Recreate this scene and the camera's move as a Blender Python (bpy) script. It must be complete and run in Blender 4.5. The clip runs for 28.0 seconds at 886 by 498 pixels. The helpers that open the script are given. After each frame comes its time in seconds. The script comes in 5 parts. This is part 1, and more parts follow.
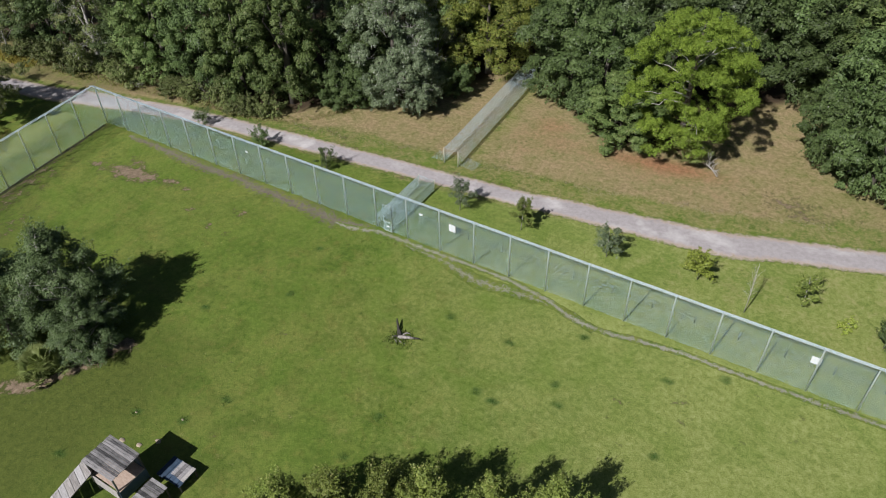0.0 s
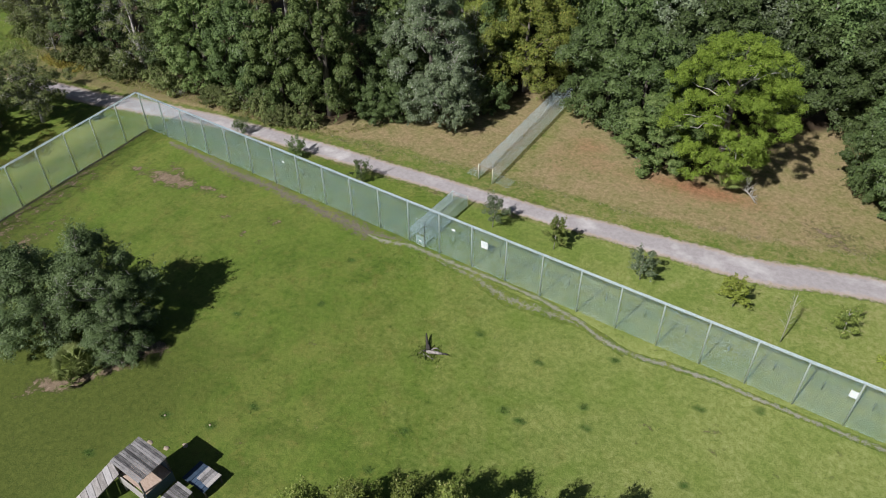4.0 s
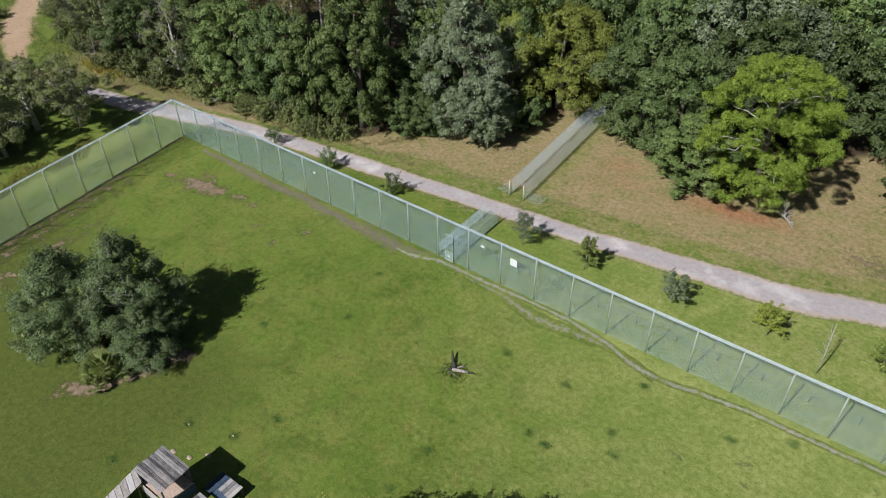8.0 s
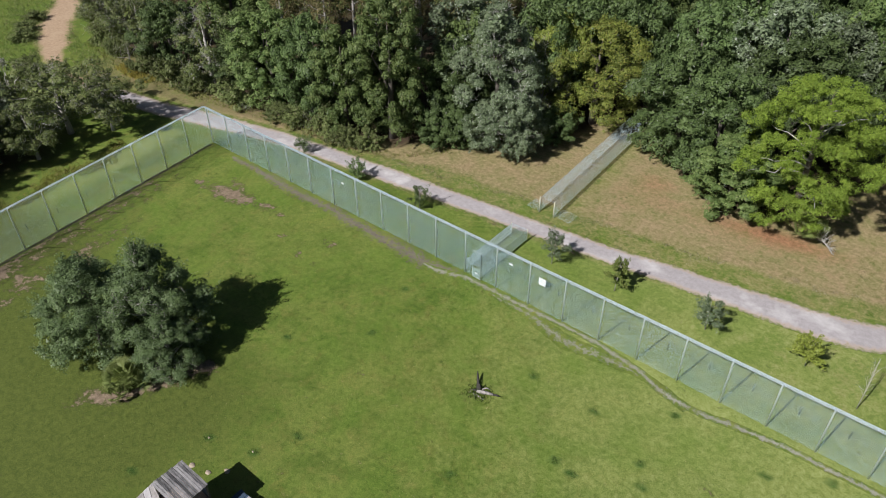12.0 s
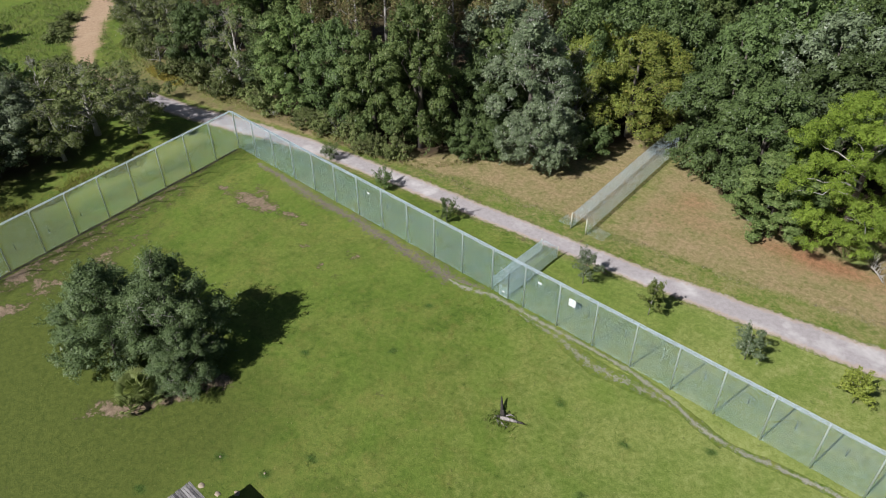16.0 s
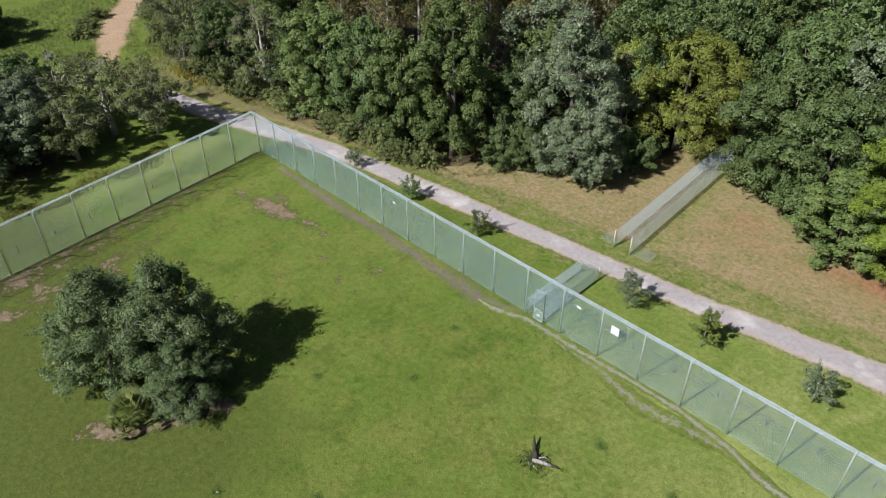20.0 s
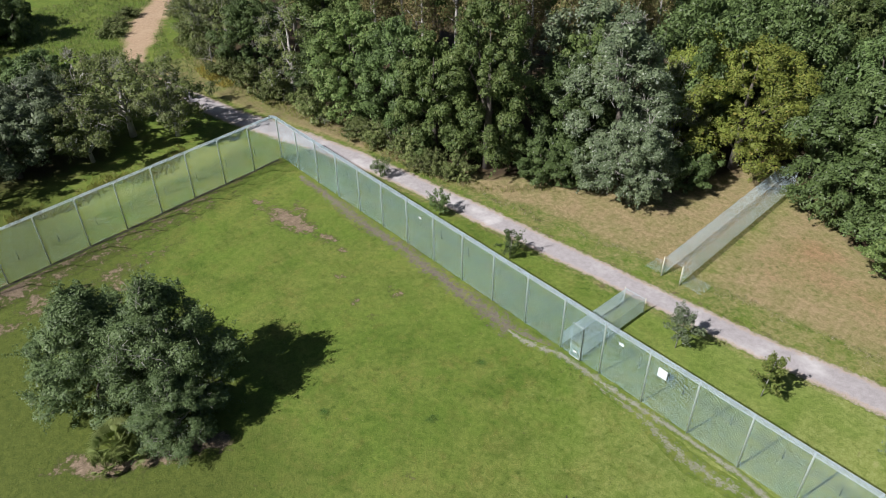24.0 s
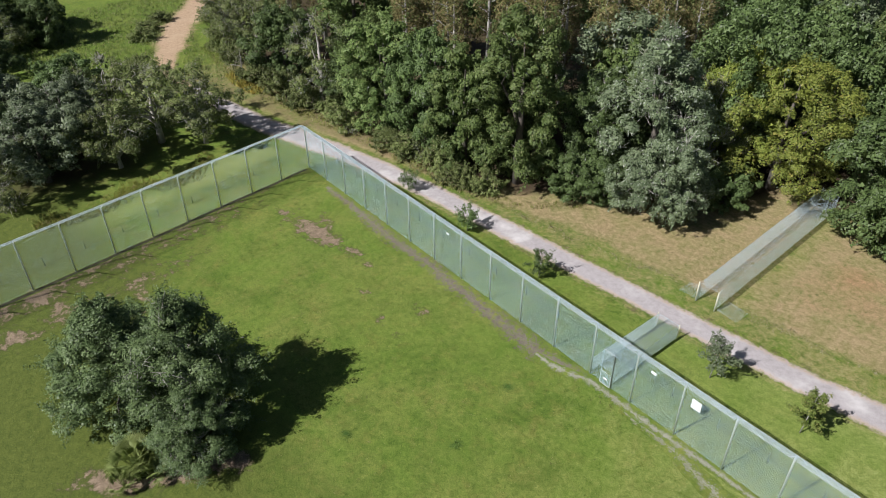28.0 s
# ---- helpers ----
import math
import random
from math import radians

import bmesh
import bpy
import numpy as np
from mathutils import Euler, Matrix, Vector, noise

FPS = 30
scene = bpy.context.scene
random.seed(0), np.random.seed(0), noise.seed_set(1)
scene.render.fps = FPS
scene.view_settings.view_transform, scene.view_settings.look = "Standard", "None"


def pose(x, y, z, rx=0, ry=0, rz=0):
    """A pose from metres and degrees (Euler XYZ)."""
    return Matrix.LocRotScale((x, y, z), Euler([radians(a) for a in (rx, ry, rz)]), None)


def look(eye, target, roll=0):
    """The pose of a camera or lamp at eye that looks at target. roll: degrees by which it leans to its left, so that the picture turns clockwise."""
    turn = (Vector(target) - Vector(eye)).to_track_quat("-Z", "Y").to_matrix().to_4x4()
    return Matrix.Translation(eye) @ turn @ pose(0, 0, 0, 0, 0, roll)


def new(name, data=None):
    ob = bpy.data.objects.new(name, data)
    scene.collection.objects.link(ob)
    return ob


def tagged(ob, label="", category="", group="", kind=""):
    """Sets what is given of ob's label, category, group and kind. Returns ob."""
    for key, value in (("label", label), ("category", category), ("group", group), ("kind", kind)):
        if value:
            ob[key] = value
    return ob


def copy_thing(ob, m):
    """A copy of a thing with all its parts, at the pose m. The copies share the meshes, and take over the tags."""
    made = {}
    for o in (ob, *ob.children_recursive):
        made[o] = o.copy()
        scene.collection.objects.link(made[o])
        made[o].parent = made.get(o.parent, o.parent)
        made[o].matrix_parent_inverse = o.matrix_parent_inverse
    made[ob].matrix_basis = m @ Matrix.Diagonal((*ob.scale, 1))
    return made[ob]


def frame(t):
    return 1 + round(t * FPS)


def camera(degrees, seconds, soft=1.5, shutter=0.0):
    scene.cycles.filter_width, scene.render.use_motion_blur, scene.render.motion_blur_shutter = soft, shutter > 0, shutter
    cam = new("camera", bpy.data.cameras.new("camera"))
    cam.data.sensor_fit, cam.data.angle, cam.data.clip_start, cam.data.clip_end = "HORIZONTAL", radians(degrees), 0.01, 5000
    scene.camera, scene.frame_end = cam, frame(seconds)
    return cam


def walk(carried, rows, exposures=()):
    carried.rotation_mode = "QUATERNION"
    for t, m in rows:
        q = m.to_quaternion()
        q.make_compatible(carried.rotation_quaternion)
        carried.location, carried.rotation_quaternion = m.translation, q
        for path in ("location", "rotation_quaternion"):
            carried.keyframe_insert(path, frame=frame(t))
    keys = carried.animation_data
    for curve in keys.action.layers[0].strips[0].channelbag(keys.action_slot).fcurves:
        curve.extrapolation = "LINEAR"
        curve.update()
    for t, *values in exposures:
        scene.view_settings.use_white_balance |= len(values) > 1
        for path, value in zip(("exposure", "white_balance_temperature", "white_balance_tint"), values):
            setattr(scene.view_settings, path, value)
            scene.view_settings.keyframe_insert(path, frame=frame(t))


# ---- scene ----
# x along the long fence from its far corner, y outwards over the road, z up
cam = camera(63.35, 28.0, 1.0)
ROWS = [  # seconds, x, y, z, yaw, pitch, lean
    (0, 62.81, -36.37, 37.40, 32.17, -40.84, -1.40),
    (0.5, 62.75, -36.41, 37.36, 32.48, -40.60, -1.32),
    (1, 62.70, -36.42, 37.30, 32.79, -40.42, -1.25),
    (1.5, 62.67, -36.43, 37.27, 33.14, -40.25, -1.18),
    (2, 62.67, -36.43, 37.24, 33.49, -40.08, -1.14),
    (2.5, 62.63, -36.47, 37.24, 33.88, -39.89, -1.12),
    (3, 62.62, -36.49, 37.23, 34.21, -39.79, -1.10),
    (3.5, 62.54, -36.50, 37.26, 34.61, -39.65, -1.05),
    (5.5, 62.32, -36.49, 37.34, 35.90, -39.13, -0.95),
    (6, 62.24, -36.44, 37.35, 36.22, -39.01, -0.92),
    (6.5, 62.18, -36.39, 37.34, 36.54, -38.89, -0.91),
    (7, 62.15, -36.34, 37.32, 36.86, -38.81, -0.95),
    (7.5, 62.00, -36.23, 37.34, 37.28, -38.68, -0.89),
    (8, 61.90, -36.14, 37.36, 37.60, -38.64, -0.84),
    (8.5, 61.80, -36.04, 37.33, 37.91, -38.51, -0.83),
    (9, 61.68, -35.94, 37.31, 38.23, -38.42, -0.85),
    (9.5, 61.58, -35.85, 37.30, 38.54, -38.37, -0.81),
    (10, 61.47, -35.76, 37.32, 38.89, -38.29, -0.76),
    (10.5, 61.35, -35.67, 37.33, 39.18, -38.21, -0.77),
    (11, 61.21, -35.55, 37.34, 39.45, -38.15, -0.73),
    (11.5, 61.06, -35.44, 37.34, 39.77, -38.13, -0.69),
    (12, 60.92, -35.32, 37.34, 40.06, -38.08, -0.67),
    (12.5, 60.83, -35.17, 37.35, 40.39, -38.02, -0.67),
    (14.5, 60.42, -34.54, 37.22, 41.88, -37.86, -0.82),
    (15, 60.18, -34.26, 37.09, 42.20, -37.76, -0.83),
    (15.5, 59.89, -33.93, 36.88, 42.53, -37.65, -0.80),
    (16, 59.61, -33.60, 36.61, 42.87, -37.58, -0.75),
    (16.5, 59.32, -33.24, 36.30, 43.21, -37.50, -0.77),
    (17, 59.01, -32.90, 35.99, 43.57, -37.37, -0.76),
    (17.5, 58.67, -32.57, 35.67, 43.96, -37.23, -0.73),
    (18, 58.29, -32.23, 35.31, 44.29, -37.10, -0.73),
    (18.5, 57.91, -31.85, 34.99, 44.59, -36.95, -0.71),
    (19, 57.49, -31.48, 34.66, 44.97, -36.87, -0.68),
    (19.5, 57.10, -31.09, 34.32, 45.33, -36.77, -0.69),
    (20, 56.72, -30.66, 33.93, 45.71, -36.67, -0.71),
    (20.5, 56.30, -30.13, 33.54, 46.18, -36.47, -0.77),
    (21, 55.89, -29.53, 33.04, 46.63, -36.35, -0.89),
    (21.5, 55.43, -28.91, 32.56, 47.18, -36.21, -0.99),
    (23.5, 53.86, -27.20, 31.54, 48.81, -35.87, -0.89),
    (24, 53.73, -27.04, 31.61, 49.23, -35.91, -0.91),
    (24.5, 53.62, -26.93, 31.73, 49.58, -35.96, -0.89),
    (25, 53.48, -26.81, 31.83, 49.89, -36.01, -0.87),
    (25.5, 53.27, -26.70, 31.90, 50.21, -35.97, -0.86),
    (26, 53.10, -26.61, 31.91, 50.48, -35.98, -0.81),
    (26.5, 52.87, -26.55, 31.93, 50.78, -35.91, -0.73),
    (27, 52.71, -26.51, 31.92, 50.99, -35.83, -0.69),
    (27.5, 52.54, -26.46, 31.84, 51.21, -35.70, -0.67),
    (28, 52.40, -26.41, 31.74, 51.41, -35.55, -0.68),
]
walk(cam, [(t, pose(x, y, z, 90 + pitch, 0, yaw) @ pose(0, 0, 0, 0, 0, lean)) for t, x, y, z, yaw, pitch, lean in ROWS], [(0, 0.20), (8, 0.28), (16, 0.36), (22, 0.46), (28, 0.53)])

# ---- sky and sun ----
SUN_UP, SUN_AZ = 44.0, 190.0  # degrees above the horizon; bearing from +y, clockwise
world = bpy.data.worlds.new("sky")
scene.world = world
world.use_nodes = True
sky = world.node_tree.nodes.new("ShaderNodeTexSky")
sky.sky_type, sky.sun_disc = "NISHITA", False
sky.sun_elevation, sky.sun_rotation = radians(SUN_UP), radians(SUN_AZ)
world.node_tree.nodes["Background"].inputs["Strength"].default_value = 0.031
world.node_tree.links.new(sky.outputs[0], world.node_tree.nodes["Background"].inputs["Color"])
sun = new("sun", bpy.data.lights.new("sun", "SUN"))
sun.data.energy, sun.data.angle, sun.data.color = 5.0, radians(0.53), (1.0, 0.96, 0.96)
sd = Vector((math.sin(radians(SUN_AZ)) * math.cos(radians(SUN_UP)), math.cos(radians(SUN_AZ)) * math.cos(radians(SUN_UP)), math.sin(radians(SUN_UP))))
sun.matrix_basis = look(sd * 200, (0, 0, 0))

# ---- materials ----
def material(name):
    m = bpy.data.materials.new(name)
    m.use_nodes = True
    t = m.node_tree
    return m, t, t.nodes["Principled BSDF"]


def node(t, kind, **values):
    n = t.nodes.new(kind)
    for k, v in values.items():
        n.inputs[k.replace("_", " ")].default_value = v
    return n


def ramp(t, fac, stops):
    n = t.nodes.new("ShaderNodeValToRGB")
    e = n.color_ramp.elements
    while len(e) < len(stops):
        e.new(0.5)
    for el, (p, c) in zip(e, stops):
        el.position, el.color = p, (*c, 1)
    t.links.new(fac, n.inputs["Fac"])
    return n.outputs["Color"]


def noise_fac(t, coord, scale, detail=4.0, rough=0.55, distort=0.0):
    n = node(t, "ShaderNodeTexNoise", Scale=scale, Detail=detail, Roughness=rough, Distortion=distort)
    t.links.new(coord, n.inputs["Vector"])
    return n.outputs["Fac"]


def mix(t, fac, a, b, kind="MIX"):
    n = t.nodes.new("ShaderNodeMix")
    n.data_type, n.blend_type = "RGBA", kind
    for value, s in ((fac, n.inputs["Factor"]), (a, n.inputs["A"]), (b, n.inputs["B"])):
        if hasattr(value, "is_output"):
            t.links.new(value, s)
        elif isinstance(value, (int, float)):
            s.default_value = value
        else:
            s.default_value = (*value, 1)
    return n.outputs["Result"]


def calc(t, op, a, b=0.0, clamp=False):
    n = t.nodes.new("ShaderNodeMath")
    n.operation, n.use_clamp = op, clamp
    for value, s in ((a, n.inputs[0]), (b, n.inputs[1])):
        if hasattr(value, "is_output"):
            t.links.new(value, s)
        else:
            s.default_value = value
    return n.outputs[0]


def coords(t, which="Object"):
    return t.nodes.new("ShaderNodeTexCoord").outputs[which]


def bump(t, p, height, strength=0.4, distance=0.02):
    n = node(t, "ShaderNodeBump", Strength=strength, Distance=distance)
    t.links.new(height, n.inputs["Height"])
    t.links.new(n.outputs["Normal"], p.inputs["Normal"])


def plain(name, dark, light, scale=6.0, rough=0.6, metal=0.0, relief=0.2):
    """Two tones of one colour mixed by noise at two scales, with a fine relief."""
    m, t, p = material(name)
    c = coords(t)
    big, fine = noise_fac(t, c, scale), noise_fac(t, c, scale * 9, 3)
    f = calc(t, "ADD", calc(t, "MULTIPLY", big, 0.65), calc(t, "MULTIPLY", fine, 0.35))
    t.links.new(ramp(t, f, [(0.3, dark), (0.7, light)]), p.inputs["Base Color"])
    p.inputs["Roughness"].default_value, p.inputs["Metallic"].default_value = rough, metal
    bump(t, p, fine, relief, 0.01)
    return m


def leaf_material(name, dark, light, odd, odd_share=0.06, translucent=0.13, gloss=0.55):
    """Leaves: each one its own tone, each tree a shade of its own, light shining through."""
    m, t, p = material(name)
    geo, info = t.nodes.new("ShaderNodeNewGeometry"), t.nodes.new("ShaderNodeObjectInfo")
    each = geo.outputs["Random Per Island"]
    patch = noise_fac(t, coords(t), 0.55, 3)
    f = calc(t, "ADD", calc(t, "MULTIPLY", each, 0.34), calc(t, "MULTIPLY", patch, 0.66))
    col = ramp(t, f, [(0.22, dark), (0.75, light)])
    col = mix(t, calc(t, "LESS_THAN", calc(t, "FRACT", calc(t, "MULTIPLY", each, 37.0)), odd_share), col, odd)
    tone = calc(t, "ADD", calc(t, "MULTIPLY", info.outputs["Random"], 0.58), 0.72)
    hsv = node(t, "ShaderNodeHueSaturation")
    t.links.new(col, hsv.inputs["Color"])
    t.links.new(tone, hsv.inputs["Value"])
    hue = calc(t, "ADD", calc(t, "MULTIPLY", info.outputs["Random"], 0.010), 0.496)
    t.links.new(hue, hsv.inputs["Hue"])
    col = hsv.outputs["Color"]
    t.links.new(col, p.inputs["Base Color"])
    p.inputs["Roughness"].default_value = gloss
    p.inputs["Specular IOR Level"].default_value = 0.25
    tr = t.nodes.new("ShaderNodeBsdfTranslucent")
    t.links.new(col, tr.inputs["Color"])
    mx = t.nodes.new("ShaderNodeMixShader")
    mx.inputs[0].default_value = translucent
    t.links.new(p.outputs[0], mx.inputs[1])
    t.links.new(tr.outputs[0], mx.inputs[2])
    t.links.new(mx.outputs[0], t.nodes["Material Output"].inputs["Surface"])
    return m


def grass_tones(t, c):
    """Short grass: two greens in broad drifts, mottled, with tufts and pale specks. Returns colour and relief."""
    wide, mid, blot = noise_fac(t, c, 0.07, 3), noise_fac(t, c, 0.5, 5, 0.62, 0.3), noise_fac(t, c, 0.33, 7, 0.62, 0.8)
    fine, grain, speck = noise_fac(t, c, 2.6, 6, 0.72, 0.5), noise_fac(t, c, 11.0, 5, 0.75), noise_fac(t, c, 1.7, 8, 0.8)
    tuft = calc(t, "ADD", calc(t, "MULTIPLY", fine, 0.5), calc(t, "MULTIPLY", grain, 0.5))
    green = ramp(t, tuft, [(0.34, (0.039, 0.074, 0.009)), (0.5, (0.092, 0.145, 0.022)), (0.66, (0.158, 0.202, 0.034))])
    olive = ramp(t, tuft, [(0.34, (0.061, 0.090, 0.014)), (0.5, (0.130, 0.169, 0.034)), (0.66, (0.209, 0.231, 0.057))])
    drift = calc(t, "ADD", calc(t, "MULTIPLY", wide, 0.5), calc(t, "MULTIPLY", mid, 0.5))
    base = mix(t, ramp(t, drift, [(0.43, (0, 0, 0)), (0.57, (1, 1, 1))]), green, olive)
    base = mix(t, ramp(t, blot, [(0.36, (0.4, 0.4, 0.4)), (0.52, (0, 0, 0))]), base, (0.044, 0.083, 0.009))
    base = mix(t, ramp(t, blot, [(0.52, (0, 0, 0)), (0.72, (0.45, 0.45, 0.45))]), base, (0.163, 0.196, 0.040))
    base = mix(t, ramp(t, noise_fac(t, c, 0.85, 6, 0.7, 0.6), [(0.50, (0, 0, 0)), (0.70, (0.55, 0.55, 0.55))]), base, ramp(t, tuft, [(0.36, (0.084, 0.084, 0.016)), (0.64, (0.225, 0.205, 0.058))]))
    base = mix(t, ramp(t, noise_fac(t, c, 1.5, 5, 0.7, 0.4), [(0.30, (0.6, 0.6, 0.6)), (0.45, (0, 0, 0))]), base, ramp(t, tuft, [(0.36, (0.020, 0.045, 0.006)), (0.64, (0.089, 0.137, 0.019))]))
    base = mix(t, ramp(t, speck, [(0.60, (0, 0, 0)), (0.70, (0.75, 0.75, 0.75))]), base, (0.27, 0.245, 0.115))
    return base, tuft, mid, fine


def ground_material():
    m, t, p = material("grassland")
    c = coords(t)
    att = {}
    for a in ("spot", "dry", "bare", "straw", "lush", "litter_and_shade", "pale", "dull"):
        n = t.nodes.new("ShaderNodeAttribute")
        n.attribute_name = a
        att[a] = n.outputs["Fac"]
    base, tuft, mid, fine = grass_tones(t, c)

    def edge(a, lo=0.35, hi=0.65, amount=0.9):
        v = calc(t, "ADD", att[a], calc(t, "MULTIPLY", calc(t, "SUBTRACT", calc(t, "ADD", calc(t, "MULTIPLY", mid, 0.5), calc(t, "MULTIPLY", fine, 0.5)), 0.5), amount))
        return ramp(t, v, [(lo, (0, 0, 0)), (hi, (1, 1, 1))])

    pale = ramp(t, tuft, [(0.36, (0.133, 0.169, 0.035)), (0.5, (0.223, 0.263, 0.076)), (0.64, (0.310, 0.343, 0.131))])
    base = mix(t, edge("pale", 0.2, 1.0, 1.1), base, pale)
    base = mix(t, ramp(t, noise_fac(t, c, 0.23, 4, 0.55, 0.6), [(0.46, (0, 0, 0)), (0.66, (0.55, 0.55, 0.55))]), base, ramp(t, tuft, [(0.36, (0.061, 0.116, 0.013)), (0.64, (0.148, 0.221, 0.035))]))
    dull = ramp(t, tuft, [(0.36, (0.041, 0.065, 0.010)), (0.64, (0.116, 0.141, 0.028))])
    base = mix(t, edge("dull", 0.25, 1.0, 1.3), base, dull)
    lush = ramp(t, tuft, [(0.36, (0.033, 0.076, 0.006)), (0.64, (0.172, 0.257, 0.032))])
    base = mix(t, edge("lush", 0.3, 0.9), base, lush)
    dry = ramp(t, tuft, [(0.34, (0.150, 0.120, 0.054)), (0.5, (0.270, 0.208, 0.114)), (0.66, (0.375, 0.305, 0.175))])
    base = mix(t, edge("dry", 0.3, 0.85, 1.5), base, dry)
    straw = ramp(t, tuft, [(0.36, (0.13, 0.065, 0.03)), (0.64, (0.40, 0.22, 0.12))])
    base = mix(t, edge("straw", 0.3, 0.9), base, straw)
    # dark brown: leaf litter in the woods, painted shade beyond the side fence
    litter_and_shade = ramp(t, tuft, [(0.36, (0.022, 0.017, 0.010)), (0.64, (0.085, 0.06, 0.036))])
    base = mix(t, edge("litter_and_shade", 0.3, 0.8), base, litter_and_shade)
    bare = ramp(t, tuft, [(0.34, (0.075, 0.056, 0.036)), (0.5, (0.19, 0.145, 0.100)), (0.66, (0.37, 0.285, 0.205))])
    crumb = calc(t, "ADD", calc(t, "MULTIPLY", noise_fac(t, c, 1.0, 5, 0.65, 0.4), 0.6), calc(t, "MULTIPLY", noise_fac(t, c, 3.4, 5, 0.7), 0.4))
    worn = calc(t, "ADD", att["bare"], calc(t, "MULTIPLY", calc(t, "SUBTRACT", crumb, 0.5), 3.0))
    base = mix(t, ramp(t, worn, [(0.30, (0, 0, 0)), (0.48, (0.55, 0.55, 0.55))]), base, (0.059, 0.061, 0.022))
    base = mix(t, ramp(t, worn, [(0.50, (0, 0, 0)), (0.66, (1, 1, 1))]), base, bare)
    base = mix(t, edge("spot", 0.3, 0.8, 1.0), base, ramp(t, tuft, [(0.36, (0.022, 0.057, 0.009)), (0.64, (0.074, 0.137, 0.026))]))
    t.links.new(base, p.inputs["Base Color"])
    p.inputs["Roughness"].default_value = 0.85
    p.inputs["Specular IOR Level"].default_value = 0.2
    bump(t, p, tuft, 0.75, 0.11)
    return m


def gravel_material(name, dark, mid_tone, light, patches, cover=0.75, broken=2.2, soft=0.2, verge=None):
    """Loose stone; towards the edge of its ribbon the grass grows in."""
    m, t, p = material(name)
    c = coords(t)
    wide, mid, grain = noise_fac(t, c, 0.35, 4, 0.6), noise_fac(t, c, 2.5, 5, 0.65), noise_fac(t, c, 22, 4, 0.7)
    f = calc(t, "ADD", calc(t, "MULTIPLY", mid, 0.5), calc(t, "MULTIPLY", grain, 0.5))
    col = ramp(t, f, [(0.33, dark), (0.5, mid_tone), (0.68, light)])
    col = mix(t, ramp(t, wide, [(0.5, (0, 0, 0)), (0.7, (0.8, 0.8, 0.8))]), col, patches)
    grass, tuft, gm, gf = grass_tones(t, c)
    n = t.nodes.new("ShaderNodeAttribute")
    n.attribute_name = "rim"
    v = calc(t, "ADD", n.outputs["Fac"], calc(t, "MULTIPLY", calc(t, "SUBTRACT", calc(t, "ADD", calc(t, "MULTIPLY", tuft, 0.65), calc(t, "MULTIPLY", mid, 0.35)), 0.5), broken))
    if verge:
        col = mix(t, ramp(t, v, [(cover - 0.34, (0, 0, 0)), (cover - 0.1, (0.75, 0.75, 0.75))]), col, verge)
    col = mix(t, ramp(t, v, [(max(0.0, cover - soft), (0, 0, 0)), (cover + soft, (1, 1, 1))]), col, grass)
    t.links.new(col, p.inputs["Base Color"])
    p.inputs["Roughness"].default_value = 0.9
    p.inputs["Specular IOR Level"].default_value = 0.2
    bump(t, p, calc(t, "ADD", calc(t, "MULTIPLY", f, 0.4), calc(t, "MULTIPLY", tuft, 0.6)), 0.7, 0.1)
    return m


def plank_material(name, dark, light, streak):
    """Weathered boards: grain along x, each board its own tone."""
    m, t, p = material(name)
    mp = node(t, "ShaderNodeMapping", Scale=streak)
    t.links.new(coords(t), mp.inputs["Vector"])
    info = t.nodes.new("ShaderNodeObjectInfo")
    grain, blot = noise_fac(t, mp.outputs[0], 3.0, 6, 0.7, 0.3), noise_fac(t, coords(t), 2.2, 3)
    f = calc(t, "ADD", calc(t, "MULTIPLY", grain, 0.6), calc(t, "ADD", calc(t, "MULTIPLY", blot, 0.2), calc(t, "MULTIPLY", info.outputs["Random"], 0.25)))
    t.links.new(ramp(t, f, [(0.40, dark), (0.70, light)]), p.inputs["Base Color"])
    p.inputs["Roughness"].default_value = 0.85
    bump(t, p, grain, 0.6, 0.01)
    return m


GROUND = ground_material()
ROAD = gravel_material("pale gravel", (0.275, 0.255, 0.255), (0.345, 0.322, 0.325), (0.41, 0.388, 0.392), (0.56, 0.545, 0.54), 0.88, 1.5, 0.12, (0.40, 0.315, 0.25))
TRACK = gravel_material("trodden earth", (0.15, 0.155, 0.110), (0.255, 0.255, 0.205), (0.35, 0.345, 0.295), (0.32, 0.315, 0.27), 0.36, 7.0, 0.34)
SPUR = gravel_material("thin worn turf", (0.12, 0.135, 0.075), (0.22, 0.225, 0.16), (0.36, 0.36, 0.295), (0.30, 0.30, 0.24), 0.16, 8.0, 0.22)
MUD = gravel_material("muddy earth", (0.085, 0.074, 0.056), (0.150, 0.130, 0.105), (0.24, 0.215, 0.18), (0.18, 0.165, 0.13), 0.38, 7.5, 0.30)
FOOT = gravel_material("dark ground", (0.022, 0.022, 0.014), (0.05, 0.05, 0.03), (0.10, 0.09, 0.06), (0.03, 0.04, 0.018), 0.62)
SAND = gravel_material("tan sand", (0.22, 0.15, 0.095), (0.36, 0.26, 0.17), (0.48, 0.37, 0.26), (0.40, 0.30, 0.20), 0.7)
STEEL = plain("galvanised steel", (0.49, 0.56, 0.57), (0.67, 0.74, 0.75), 5, 0.5, 0.2)
WIRE = plain("coated wire", (0.35, 0.53, 0.62), (0.49, 0.69, 0.79), 5, 0.45, 0.0, 0.0)
TUNNEL_WIRE = plain("weathered wire", (0.36, 0.47, 0.52), (0.50, 0.62, 0.68), 5, 0.5, 0.1, 0.0)
